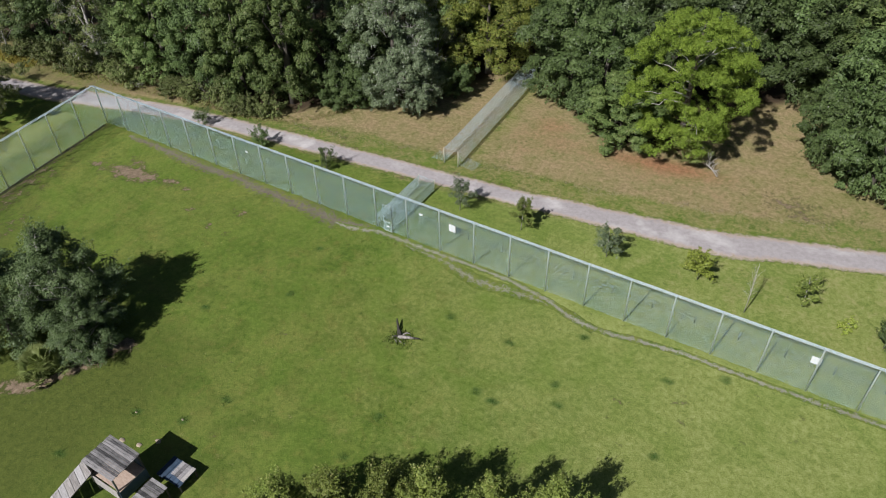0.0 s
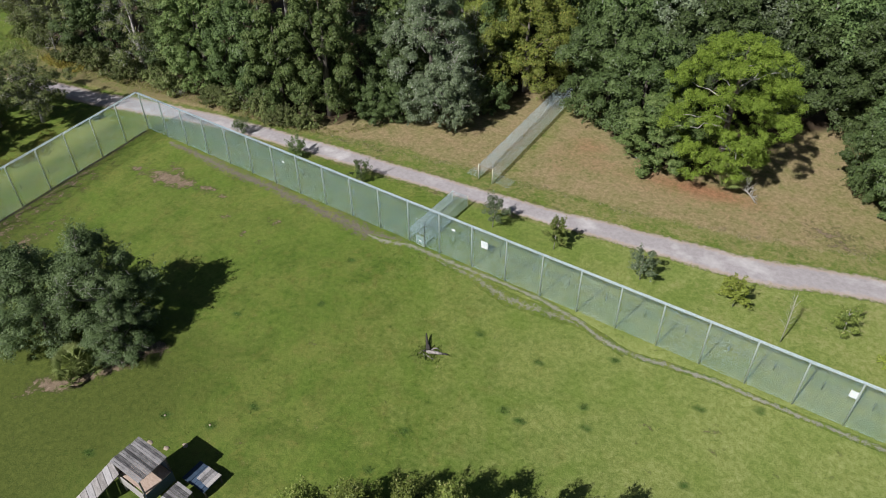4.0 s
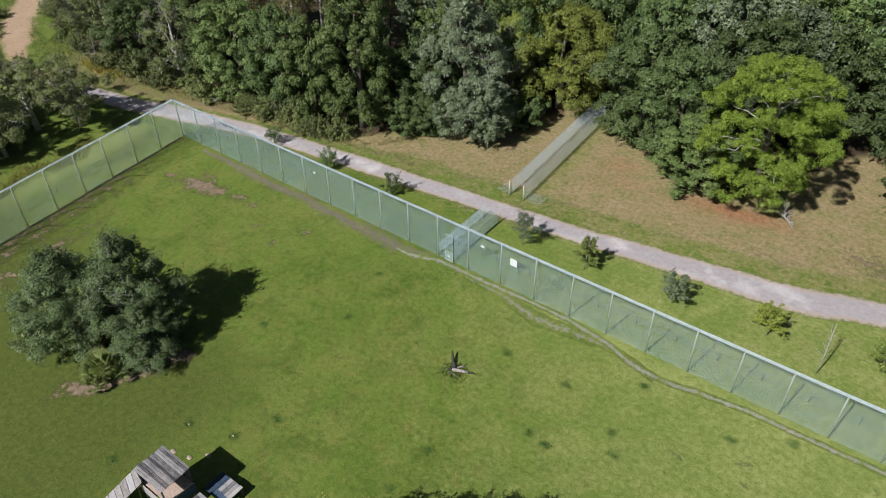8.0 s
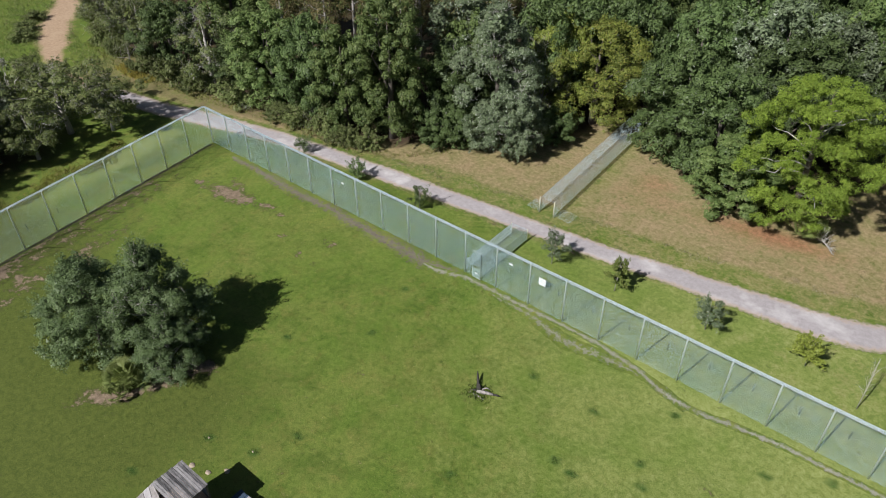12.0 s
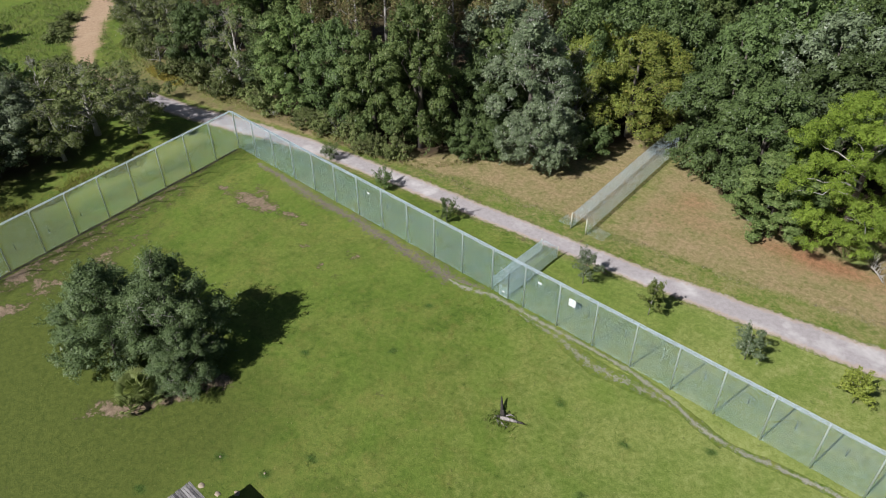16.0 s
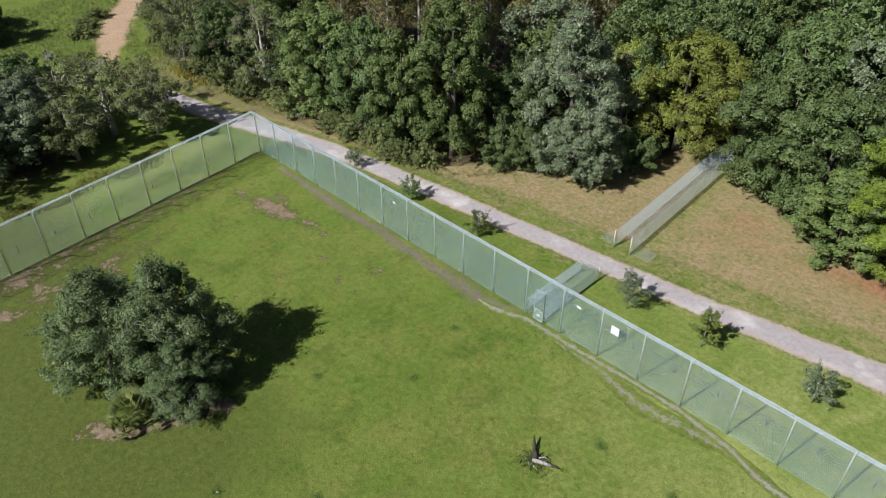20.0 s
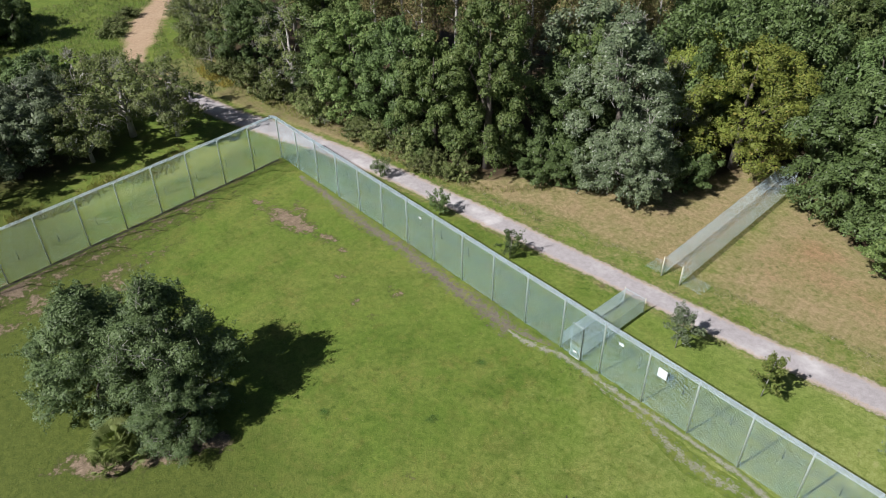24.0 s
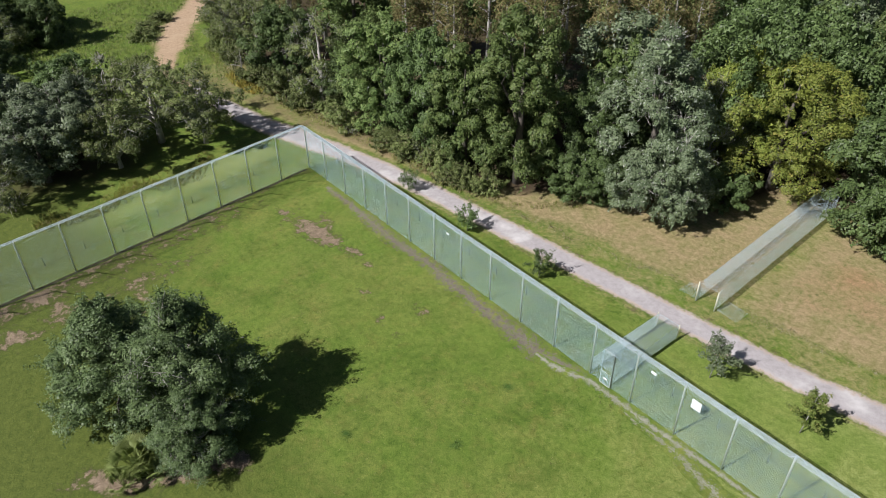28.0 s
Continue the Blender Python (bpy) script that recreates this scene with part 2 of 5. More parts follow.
PALE_WIRE = plain("galvanised wire", (0.52, 0.63, 0.72), (0.68, 0.79, 0.88), 5, 0.45, 0.2, 0.0)
DARK_STEEL = plain("dark steel", (0.05, 0.06, 0.06), (0.10, 0.12, 0.12), 5, 0.5, 0.3)
WHITE = plain("white enamel", (0.74, 0.75, 0.76), (0.85, 0.86, 0.87), 4, 0.4)
PALE_POST = plain("pale timber", (0.40, 0.39, 0.29), (0.62, 0.60, 0.48), 8, 0.8, 0, 0.5)
BARK = plain("grey bark", (0.05, 0.043, 0.035), (0.14, 0.125, 0.105), 5, 0.9, 0, 0.9)
PALE_BARK = plain("pale bark", (0.22, 0.21, 0.19), (0.42, 0.41, 0.38), 5, 0.9, 0, 0.8)
TWIG_BARK = plain("grey twigs", (0.26, 0.26, 0.21), (0.46, 0.45, 0.38), 5, 0.9, 0, 0.5)
PINE_BARK = plain("pine bark", (0.06, 0.046, 0.036), (0.17, 0.135, 0.115), 4, 0.95, 0, 1.0)
STONE = plain("tan stone", (0.24, 0.195, 0.14), (0.44, 0.37, 0.28), 7, 0.9, 0, 0.7)
DEAD_WOOD = plain("dead wood", (0.10, 0.09, 0.085), (0.46, 0.43, 0.40), 9, 0.9, 0, 0.8)
CHAR = plain("dark dead wood", (0.012, 0.011, 0.010), (0.06, 0.054, 0.046), 6, 0.9, 0, 0.8)
GREY_BOARD = plank_material("grey weathered board", (0.030, 0.030, 0.032), (0.36, 0.35, 0.35), (0.7, 22, 22))
PALE_BOARD = plank_material("pale weathered board", (0.14, 0.13, 0.125), (0.48, 0.46, 0.44), (0.9, 14, 14))
TAN_BOARD = plank_material("tan plywood", (0.30, 0.22, 0.17), (0.50, 0.40, 0.33), (1.5, 4, 4))
BLUE_BOARD = plank_material("dark blue board", (0.02, 0.04, 0.07), (0.06, 0.10, 0.16), (0.6, 9, 9))
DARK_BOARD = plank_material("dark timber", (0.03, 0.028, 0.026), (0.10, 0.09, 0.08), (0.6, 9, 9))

OAK = leaf_material("live oak leaves", (0.034, 0.060, 0.018), (0.130, 0.188, 0.062), (0.15, 0.185, 0.11), 0.03)
DARK_OAK = leaf_material("glossy dark oak leaves", (0.036, 0.060, 0.022), (0.128, 0.176, 0.070), (0.15, 0.19, 0.12), 0.03, 0.16, 0.48)
GREY_OAK = leaf_material("mossy oak leaves", (0.056, 0.082, 0.040), (0.168, 0.208, 0.116), (0.25, 0.28, 0.22), 0.06)
GUM = leaf_material("green gum leaves", (0.044, 0.080, 0.020), (0.155, 0.208, 0.064), (0.19, 0.22, 0.09), 0.04)
YELLOW = leaf_material("yellowing leaves", (0.105, 0.145, 0.026), (0.280, 0.335, 0.066), (0.36, 0.34, 0.09), 0.07)
NEEDLE = leaf_material("pine needles", (0.108, 0.178, 0.022), (0.285, 0.400, 0.058), (0.24, 0.28, 0.08), 0.03, 0.22, 0.6)
CYPRESS = leaf_material("browning cypress leaves", (0.085, 0.070, 0.030), (0.23, 0.195, 0.085), (0.13, 0.16, 0.05), 0.3)
SHRUB = leaf_material("shrub leaves", (0.06, 0.085, 0.026), (0.19, 0.225, 0.075), (0.22, 0.21, 0.12))
YOUNG = leaf_material("young tree leaves", (0.070, 0.105, 0.020), (0.215, 0.260, 0.058), (0.28, 0.29, 0.10))
LIME = leaf_material("fresh yellow-green leaves", (0.15, 0.20, 0.03), (0.34, 0.41, 0.075), (0.36, 0.38, 0.10))
OLIVE = leaf_material("olive young leaves", (0.080, 0.120, 0.024), (0.215, 0.270, 0.064), (0.28, 0.28, 0.09), 0.08)
PALM = leaf_material("palmetto leaves", (0.115, 0.155, 0.042), (0.28, 0.33, 0.115), (0.36, 0.32, 0.14), 0.12, 0.3)
MOSS = leaf_material("grey hanging moss", (0.15, 0.17, 0.14), (0.29, 0.315, 0.27), (0.36, 0.37, 0.34), 0.1, 0.1, 0.9)
GOLD = leaf_material("golden weeds", (0.17, 0.145, 0.03), (0.36, 0.285, 0.06), (0.20, 0.22, 0.05), 0.2)
GOLD_GREEN = leaf_material("yellow-green weeds", (0.13, 0.145, 0.026), (0.29, 0.30, 0.060), (0.22, 0.18, 0.07), 0.15)
GRASS = leaf_material("grass blades", (0.06, 0.105, 0.014), (0.15, 0.20, 0.038), (0.26, 0.24, 0.11), 0.1, 0.3, 0.6)
DRY_GRASS = leaf_material("dry grass blades", (0.14, 0.11, 0.045), (0.32, 0.26, 0.13), (0.13, 0.15, 0.04), 0.15, 0.3, 0.7)
MEADOW = leaf_material("meadow grass blades", (0.10, 0.15, 0.04), (0.22, 0.28, 0.09), (0.30, 0.28, 0.15), 0.12, 0.3, 0.7)
WEED = leaf_material("green weeds", (0.10, 0.125, 0.025), (0.25, 0.27, 0.07), (0.28, 0.24, 0.13), 0.15)
ROUGH_WEED = leaf_material("dull rough weeds", (0.16, 0.14, 0.09), (0.32, 0.28, 0.20), (0.16, 0.18, 0.07), 0.25, 0.3, 0.8)
SPOT_GRASS = leaf_material("dark lush grass blades", (0.052, 0.100, 0.022), (0.112, 0.176, 0.042), (0.12, 0.16, 0.05), 0.1, 0.3, 0.6)

# ---- mesh tools ----
rng = np.random.default_rng(7)


def raw(name, verts, faces, mat, smooth=False):
    me = bpy.data.meshes.new(name)
    me.from_pydata(verts, [], faces)
    me.materials.append(mat)
    if smooth:
        me.shade_smooth()
    me.update()
    return me


def part(name, me, parent=None, label="", m=None):
    ob = new(name, me)
    if parent is not None:
        ob.parent = parent
    if m is not None:
        ob.matrix_basis = m
    if label:
        ob["label"] = label
    return ob


def thing(name, place, label, category, group="", turn=0.0):
    ob = new(name)
    ob.matrix_basis = pose(*place, 0, 0, turn)
    ob.empty_display_size = 0.2
    return tagged(ob, label, category, group)


def tube(points, radii, sides=7):
    """Vertices and faces of a round bar through the points."""
    pts = [Vector(p) for p in points]
    verts, faces = [], []
    for i, p in enumerate(pts):
        d = (pts[min(i + 1, len(pts) - 1)] - pts[max(i - 1, 0)]).normalized()
        u = d.orthogonal().normalized() if i == 0 else (u - d * u.dot(d)).normalized()
        v = d.cross(u)
        r = radii[i] if isinstance(radii, (list, tuple)) else radii
        for k in range(sides):
            a = 2 * math.pi * k / sides
            verts.append(p + (u * math.cos(a) + v * math.sin(a)) * r)
    for i in range(len(pts) - 1):
        for k in range(sides):
            k2 = (k + 1) % sides
            faces.append((i * sides + k, i * sides + k2, (i + 1) * sides + k2, (i + 1) * sides + k))
    faces.append(tuple(range(sides))[::-1])
    faces.append(tuple(range((len(pts) - 1) * sides, len(pts) * sides)))
    return verts, faces


def joined(pieces):
    verts, faces = [], []
    for v, f in pieces:
        n = len(verts)
        verts.extend(v)
        faces.extend(tuple(n + i for i in q) for q in f)
    return verts, faces


def block(x0, y0, z0, x1, y1, z1, chamfer=0.01):
    """A board with broken edges."""
    bm = bmesh.new()
    bmesh.ops.create_cube(bm, size=1.0, matrix=Matrix.LocRotScale(((x0 + x1) / 2, (y0 + y1) / 2, (z0 + z1) / 2), None, (abs(x1 - x0), abs(y1 - y0), abs(z1 - z0))))
    bmesh.ops.bevel(bm, geom=bm.edges[:], offset=chamfer, segments=1, affect="EDGES")
    bm.verts.ensure_lookup_table()
    out = [v.co.copy() for v in bm.verts], [tuple(v.index for v in f.verts) for f in bm.faces]
    bm.free()
    return out


def wires(lines, r):
    """Thin four-sided bars, each from a to b, as one mesh."""
    verts, faces = [], []
    for a, b in lines:
        a, b = Vector(a), Vector(b)
        d = (b - a).normalized()
        u = d.orthogonal().normalized()
        v = d.cross(u)
        n = len(verts)
        for p in (a, b):
            verts.extend((p + u * r, p + v * r, p - u * r, p - v * r))
        faces.extend((n + k, n + (k + 1) % 4, n + 4 + (k + 1) % 4, n + 4 + k) for k in range(4))
    return verts, faces


def spline(points, step):
    """A smooth line through the points at even steps."""
    P = np.array(points, float)
    P = np.vstack([2 * P[0] - P[1], P, 2 * P[-1] - P[-2]])
    out = []
    for i in range(1, len(P) - 2):
        n = max(2, int(np.linalg.norm(P[i + 1] - P[i]) / step))
        for t in np.arange(n) / n:
            a, b, c, d = P[i - 1:i + 3]
            out.append(0.5 * (2 * b + (c - a) * t + (2 * a - 5 * b + 4 * c - d) * t * t + (3 * b - a - 3 * c + d) * t ** 3))
    out.append(P[-2])
    return np.array(out)


def strip(name, line, z, mat, ragged=0.25, across=6, crown=0.0):
    """A ribbon of ground along line (x, y, half width) with uneven edges."""
    pts = spline(line, 0.3)
    d = np.gradient(pts[:, :2], axis=0)
    d /= np.linalg.norm(d, axis=1)[:, None]
    nrm = np.stack([-d[:, 1], d[:, 0]], 1)
    verts, faces = [], []
    for i, (p, n) in enumerate(zip(pts, nrm)):
        w = [p[2] * (1 + ragged * (noise.noise(Vector((i * 0.11, s * 9.1, z * 50))) + 0.6 * noise.noise(Vector((i * 0.43, s * 5.3, 3.0))))) for s in (-1, 1)]
        for k in range(across + 1):
            u = k / across
            q = p[:2] + n * (-w[0] * (1 - u) + w[1] * u)
            verts.append((q[0], q[1], z + crown * 4 * u * (1 - u)))
    m = across + 1
    for i in range(len(pts) - 1):
        for k in range(across):
            faces.append((i * m + k, i * m + k + 1, (i + 1) * m + k + 1, (i + 1) * m + k))
    me = raw(name, verts, faces, mat, True)
    rim = np.tile(np.abs(2 * np.arange(m) / across - 1), len(pts))
    me.attributes.new("rim", "FLOAT", "POINT").data.foreach_set("value", rim.astype(np.float32))
    return new(name, me)


# ---- the plan ----
BAY, TOP, LEAN_IN, LEAN_UP = 3.05, 4.13, 1.2, 0.87
LEFT_TURN = 7.1  # the left fence stands this far off the square
LEFT_DIR = Vector((math.sin(radians(LEFT_TURN)), -math.cos(radians(LEFT_TURN)), 0))
ROAD_LINE = [(-24, -1.0, 1.1), (-19, -0.3, 1.15), (-11, 0.9, 1.5), (-5, 2.5, 1.55), (2, 4.3, 1.35), (10, 5.7, 1.25), (20, 6.9, 1.2), (30, 7.95, 1.15),
             (40, 9.0, 1.2), (50, 10.55, 1.4), (58, 11.75, 1.75), (64, 13.75, 1.55), (70, 15.75, 1.5), (82, 20.2, 1.5)]
SAND_LINE = [(-62, 19, 2.4), (-54, 12.8, 2.6), (-47, 7.4, 3.1), (-40, 3.0, 2.7), (-31, -0.9, 1.0), (-24, -1.0, 1.0)]
TRACK_LINE = [(30.2, -1.3, 0.15), (31.5, -1.25, 0.38), (33.0, -0.9, 0.42), (34.5, -0.5, 0.40), (37.7, -0.5, 0.33), (40.3, -0.40, 0.30), (43, -0.34, 0.30), (46.5, -0.4, 0.30),
              (49.6, -0.9, 0.33), (51.5, -1.5, 0.36), (54, -1.75, 0.33), (57, -1.2, 0.32), (61, -0.85, 0.30), (66, -0.7, 0.30), (72, -0.5, 0.30), (82, -0.5, 0.30)]
SPUR_LINE = [(36.6, -0.7, 0.29), (38.6, -0.8, 0.43), (41.3, -1.15, 0.61), (43.7, -1.6, 0.68), (45.5, -1.45, 0.65), (47.5, -1.15, 0.58), (50.2, -1.2, 0.43), (53.5, -1.9, 0.36)]


def to_line(X, Y, line):
    """Distance to a polyline, and on which side (plus: left of its way)."""
    best, side = np.full(X.shape, 1e9), np.zeros(X.shape)
    L = np.array(line, float)[:, :2]
    for a, b in zip(L[:-1], L[1:]):
        d = b - a
        u = np.clip(((X - a[0]) * d[0] + (Y - a[1]) * d[1]) / (d @ d), 0, 1)
        ex, ey = X - a[0] - u * d[0], Y - a[1] - u * d[1]
        r = np.hypot(ex, ey)
        s = np.sign(d[0] * ey - d[1] * ex)
        side = np.where(r < best, s, side)
        best = np.minimum(best, r)
    return best, side


def smooth(v, lo, hi):
    u = np.clip((v - lo) / (hi - lo), 0, 1)
    return u * u * (3 - 2 * u)


WOOD_EDGE = [(-60, 17), (-48, 11), (-40, 7), (-22, 4.8), (-12, 6), (2, 8), (10, 8.5), (16.5, 10), (20, 14.5), (24, 17), (28.5, 22), (31, 28), (37, 27), (39.5, 23.5), (46, 19.5), (51, 22), (55.5, 28), (57, 34), (60.5, 37), (62, 28), (65.5, 23.5), (70, 25), (90, 30)]


SCUFFS = [(57.0, -6.6, 0.7), (60.3, -4.9, 0.5), (61.0, -6.4, 0.4), (64.5, -6.1, 0.4), (34.6, -13.1, 0.5), (18.3, -6.1, 0.6), (21.2, -6.9, 0.7), (23.2, -7.1, 0.5), (22.6, -4.3, 0.7),
          (3.9, -24.1, 1.0), (6.5, -23.4, 0.8), (8.8, -18.3, 0.9), (10.1, -19.2, 0.7), (7.3, -26.4, 0.8), (5.2, -5.6, 0.6), (13.7, -4.1, 0.8), (15.8, -4.2, 0.6)]


# small dark lush tufts in the turf
SPOTS = [(60.4, -9.6), (48.95, -10.7), (50.2, -10.9), (53.1, -7.6), (53.9, -9.0), (44.6, -15.55), (44.5, -18.9), (48.9, -5.9), (44.1, -5.8), (53.1, -2.9), (59.3, -3.7), (62.5, -1.7), (32.6, -9.8),
         (35.4, -19.5), (31.1, -23.1), (34.15, -22.0), (29.5, -27.6), (31.2, -4.7), (28.1, -14.1)]


def build_ground():
    xs, ys = np.arange(-62, 92, 0.45), np.arange(-46, 62, 0.45)
    X, Y = np.meshgrid(xs, ys)
    Z = np.zeros_like(X)
    nx, ny = len(xs), len(ys)
    verts = np.stack([X.ravel(), Y.ravel(), Z.ravel()], 1)
    i = np.arange(nx * ny).reshape(ny, nx)
    quads = np.stack([i[:-1, :-1], i[:-1, 1:], i[1:, 1:], i[1:, :-1]], -1).reshape(-1, 4)
    far = 2500.0
    n = len(verts)
    c = [i[0, 0], i[0, -1], i[-1, -1], i[-1, 0]]
    verts = np.vstack([verts, [(-far, -far, 0), (far, -far, 0), (far, far, 0), (-far, far, 0)]])
    me = bpy.data.meshes.new("ground")
    ring = [tuple(i[0, ::-1]) + (n, n + 1), tuple(i[::-1, -1]) + (n + 1, n + 2), tuple(i[-1, :]) + (n + 2, n + 3), tuple(i[:, 0]) + (n + 3, n)]
    me.from_pydata(verts.tolist(), [], quads.tolist() + [tuple(int(v) for v in r) for r in ring])
    me.materials.append(GROUND)
    road_d, road_s = to_line(X, Y, ROAD_LINE)
    wood_d, wood_s = to_line(X, Y, WOOD_EDGE)
    in_wood = np.where(wood_s > 0, wood_d, -wood_d)
    north = road_d * road_s
    bank = smooth(X, 10, 24)
    dry = smooth((north - 1.3 - 1.1 * bank) / (1.0 + 1.2 * bank), 0, 1) * smooth(X, -10, 8) * (0.83 - 0.32 * np.exp(-((X - 35.4 + 0.055 * (Y - 10.8)) / 1.4) ** 2) - 0.2 * smooth(X, 55, 66))
    dry += smooth(north, 1.2, 2.2) * (1 - smooth(X, -6, 8)) * smooth(X, -34, -26) * 0.58
    dry = np.maximum(dry, 0.42 * smooth(-road_d, -2.0, -1.4))
    dry = np.minimum(dry, 0.74)
    dry = np.maximum(dry, 0.30 * smooth(Y, 2.5, 4.0) * smooth(X, 36, 60) * (north < 0))
    dry = np.maximum(dry, 0.46 * smooth(north, 1.1, 2.0) * smooth(X, -10, 8))
    litter_and_shade = smooth(in_wood, 0.0, 2.5) * 0.8
    litter_and_shade = np.maximum(litter_and_shade, 0.42 * smooth(north, 1.5, 2.6) * (1 - smooth(X, 12, 19)) * smooth(X, -30, -22))
    # tree shade beyond the side fence, put into the ground colour
    tree_shade = 0.75 * np.exp(-(((X + 13.5) / 5.0) ** 2 + ((Y + 16) / 10.0) ** 2))
    litter_and_shade = np.maximum(litter_and_shade, tree_shade)
    straw = np.exp(-(((X - 51.5) / 5.5) ** 2 + ((Y - 20.4 - 0.12 * (X - 51.5)) / 1.3) ** 2)) * 0.72 + 0.34 * np.exp(-(((X - 51) / 12) ** 2 + ((Y - 18.0) / 3.6) ** 2)) + 0.26 * np.exp(-(((X - 38.5) / 5) ** 2 + ((Y - 18.0) / 5.0) ** 2)) + 0.35 * np.exp(-(((X - 39.5) / 2.5) ** 2 + ((Y - 22) / 2.0) ** 2))
    # bare earth: the scraped patch, the foot of the left fence, under the clump, by the pine
    lx = (X * math.cos(radians(LEFT_TURN)) + Y * math.sin(radians(LEFT_TURN)))  # distance inwards from the left fence
    ly = -(Y * math.cos(radians(LEFT_TURN)) - X * math.sin(radians(LEFT_TURN)))
    bare = 1.0 * np.exp(-((X - 9.4) / 3.2) ** 2 - ((Y + 5.0 - (X - 9.4) * 0.12) / 1.15) ** 2) + 0.5 * np.exp(-((X - 8.2) / 1.2) ** 2 - ((Y + 3.2) / 0.5) ** 2)
    bare += 0.46 * np.exp(-((lx - 1.6) / 1.4) ** 2) * smooth(ly, 3, 12) + 0.48 * np.exp(-((lx - 4.7) / 1.0) ** 2) * smooth(ly, 11, 17)
    bare += 0.45 * np.exp(-((lx - 0.35) / 0.4) ** 2) * (ly > 0)
    skirt = to_line(X, Y, [(22.0, -26.3), (23.5, -25.2), (24.2, -23.5), (25.0, -21.6), (25.9, -19.4)])[0]
    bare += 0.78 * np.exp(-(skirt / 0.9) ** 2)
    bare += 0.25 * np.exp(-((Y + 0.75) / 0.75) ** 2) * smooth(X, 3, 9) * (1 - smooth(X, 34, 46))
    for px, py, r in SCUFFS:
        bare += 0.62 * np.exp(-((X - px) / r) ** 2 - ((Y - py) / (r * 0.7)) ** 2)
    bare += 0.42 * np.exp(-((X - 42.2) / 0.8) ** 2 - ((Y + 9.7) / 0.7) ** 2)
    bare += 0.36 * smooth(-road_d, -1.9, -1.2)
    bare += 0.5 * np.exp(-(((X - 63) / 3.5) ** 2 + ((Y - 19.5) / 1.6) ** 2))
    bare += 0.9 * np.exp(-(((X + 46) / 6) ** 2 + ((Y - 5.5) / 3.0) ** 2))
    lush = smooth(Y, 0.3, 1.2) * (1 - smooth(north, -2.4, -1.4)) * 0.36 * (1 - 0.8 * smooth(X, 40, 58)) + 0.4 * smooth(-X, 24, 34) + 0.35 * np.exp(-((X - 22) / 9) ** 2 - ((Y + 8) / 5) ** 2)
    lush += 0.5 * np.exp(-(((X - 59.0) / 1.5) ** 2 + ((Y - 34.5) / 1.5) ** 2))
    pale = 0.85 * smooth(X + 0.7 * Y, 18, 62) * (1 - 0.6 * smooth(north, 0.5, 1.5)) + 0.85 * smooth(X, 42, 50) * smooth(Y, -1.5, -0.8) * (1 - smooth(Y, -0.1, 0.3))
    pale = np.maximum(pale, 0.7 * np.exp(-((lx + 5.6) / 2.0) ** 2) * (ly > 0))
    dull = 0.8 * smooth(36.0 - X, 0, 9) * smooth(-Y - 13.5, 0, 9) + 0.3 * smooth(44 - X, 0, 10) * smooth(-Y - 10, 0, 12) + 0.45 * np.exp(-((lx - 3.0) / 3.0) ** 2) * smooth(ly, 4, 14)
    spot = np.zeros_like(X)
    for px, py in SPOTS:
        spot += 0.95 * np.exp(-((X - px) / 0.44) ** 2 - ((Y - py) / 0.38) ** 2)
    for name, field in (("spot", spot), ("dull", dull), ("dry", dry), ("bare", bare), ("straw", straw), ("lush", lush), ("litter_and_shade", litter_and_shade), ("pale", pale)):
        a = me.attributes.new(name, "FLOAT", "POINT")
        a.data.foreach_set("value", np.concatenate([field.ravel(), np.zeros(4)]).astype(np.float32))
    me.update()
    return tagged(new("ground", me), "mown green grass with worn and dry brown stretches", "ground", kind="structure")


build_ground()
tagged(strip("road", ROAD_LINE, 0.03, ROAD, 0.12, 8, 0.03), "narrow pale gravel service road", "road", kind="structure")
tagged(strip("sandy_track", SAND_LINE, 0.02, SAND, 0.25, 8), "tan sandy track beyond the end of the gravel", "track", kind="structure")
tagged(strip("dirt_path", TRACK_LINE, 0.014, TRACK, 0.35, 8), "trodden grey earth path along the fence", "path", kind="structure")
tagged(strip("dirt_path", SPUR_LINE, 0.010, SPUR, 0.35, 8), "faint second line of the trodden path", "path", kind="structure")
MUD_LINE = [(4, -0.5, 0.40), (9, -0.7, 0.72), (15, -0.8, 0.80), (21, -0.85, 0.84), (26, -1.0, 0.96), (30, -1.1, 0.96), (34, -0.7, 0.48)]
tagged(strip("muddy_path", MUD_LINE, 0.008, MUD, 0.4, 8), "patchy muddy path worn along the fence", "path", kind="structure")
# a narrow dark ribbon just inside the side fence
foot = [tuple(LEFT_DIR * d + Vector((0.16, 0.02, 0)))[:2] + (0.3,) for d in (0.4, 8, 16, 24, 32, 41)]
tagged(strip("fence_foot", foot, 0.010, FOOT, 0.4, 6), "dark strip of ground at the foot of the side fence", "soil", kind="structure")

# ---- the fences ----
def post_mesh(inward, reach=1.0):
    """A bent pipe: upright, then leaning in over the enclosure."""
    bend = [(0, 0, 0), (0, 0, TOP - 0.12), (inward[0] * 0.06, inward[1] * 0.06, TOP), (inward[0] * LEAN_IN * reach, inward[1] * LEAN_IN * reach, TOP + LEAN_UP)]
    return raw("post", *tube(bend, [0.055, 0.055, 0.04, 0.018], 8), STEEL, True)


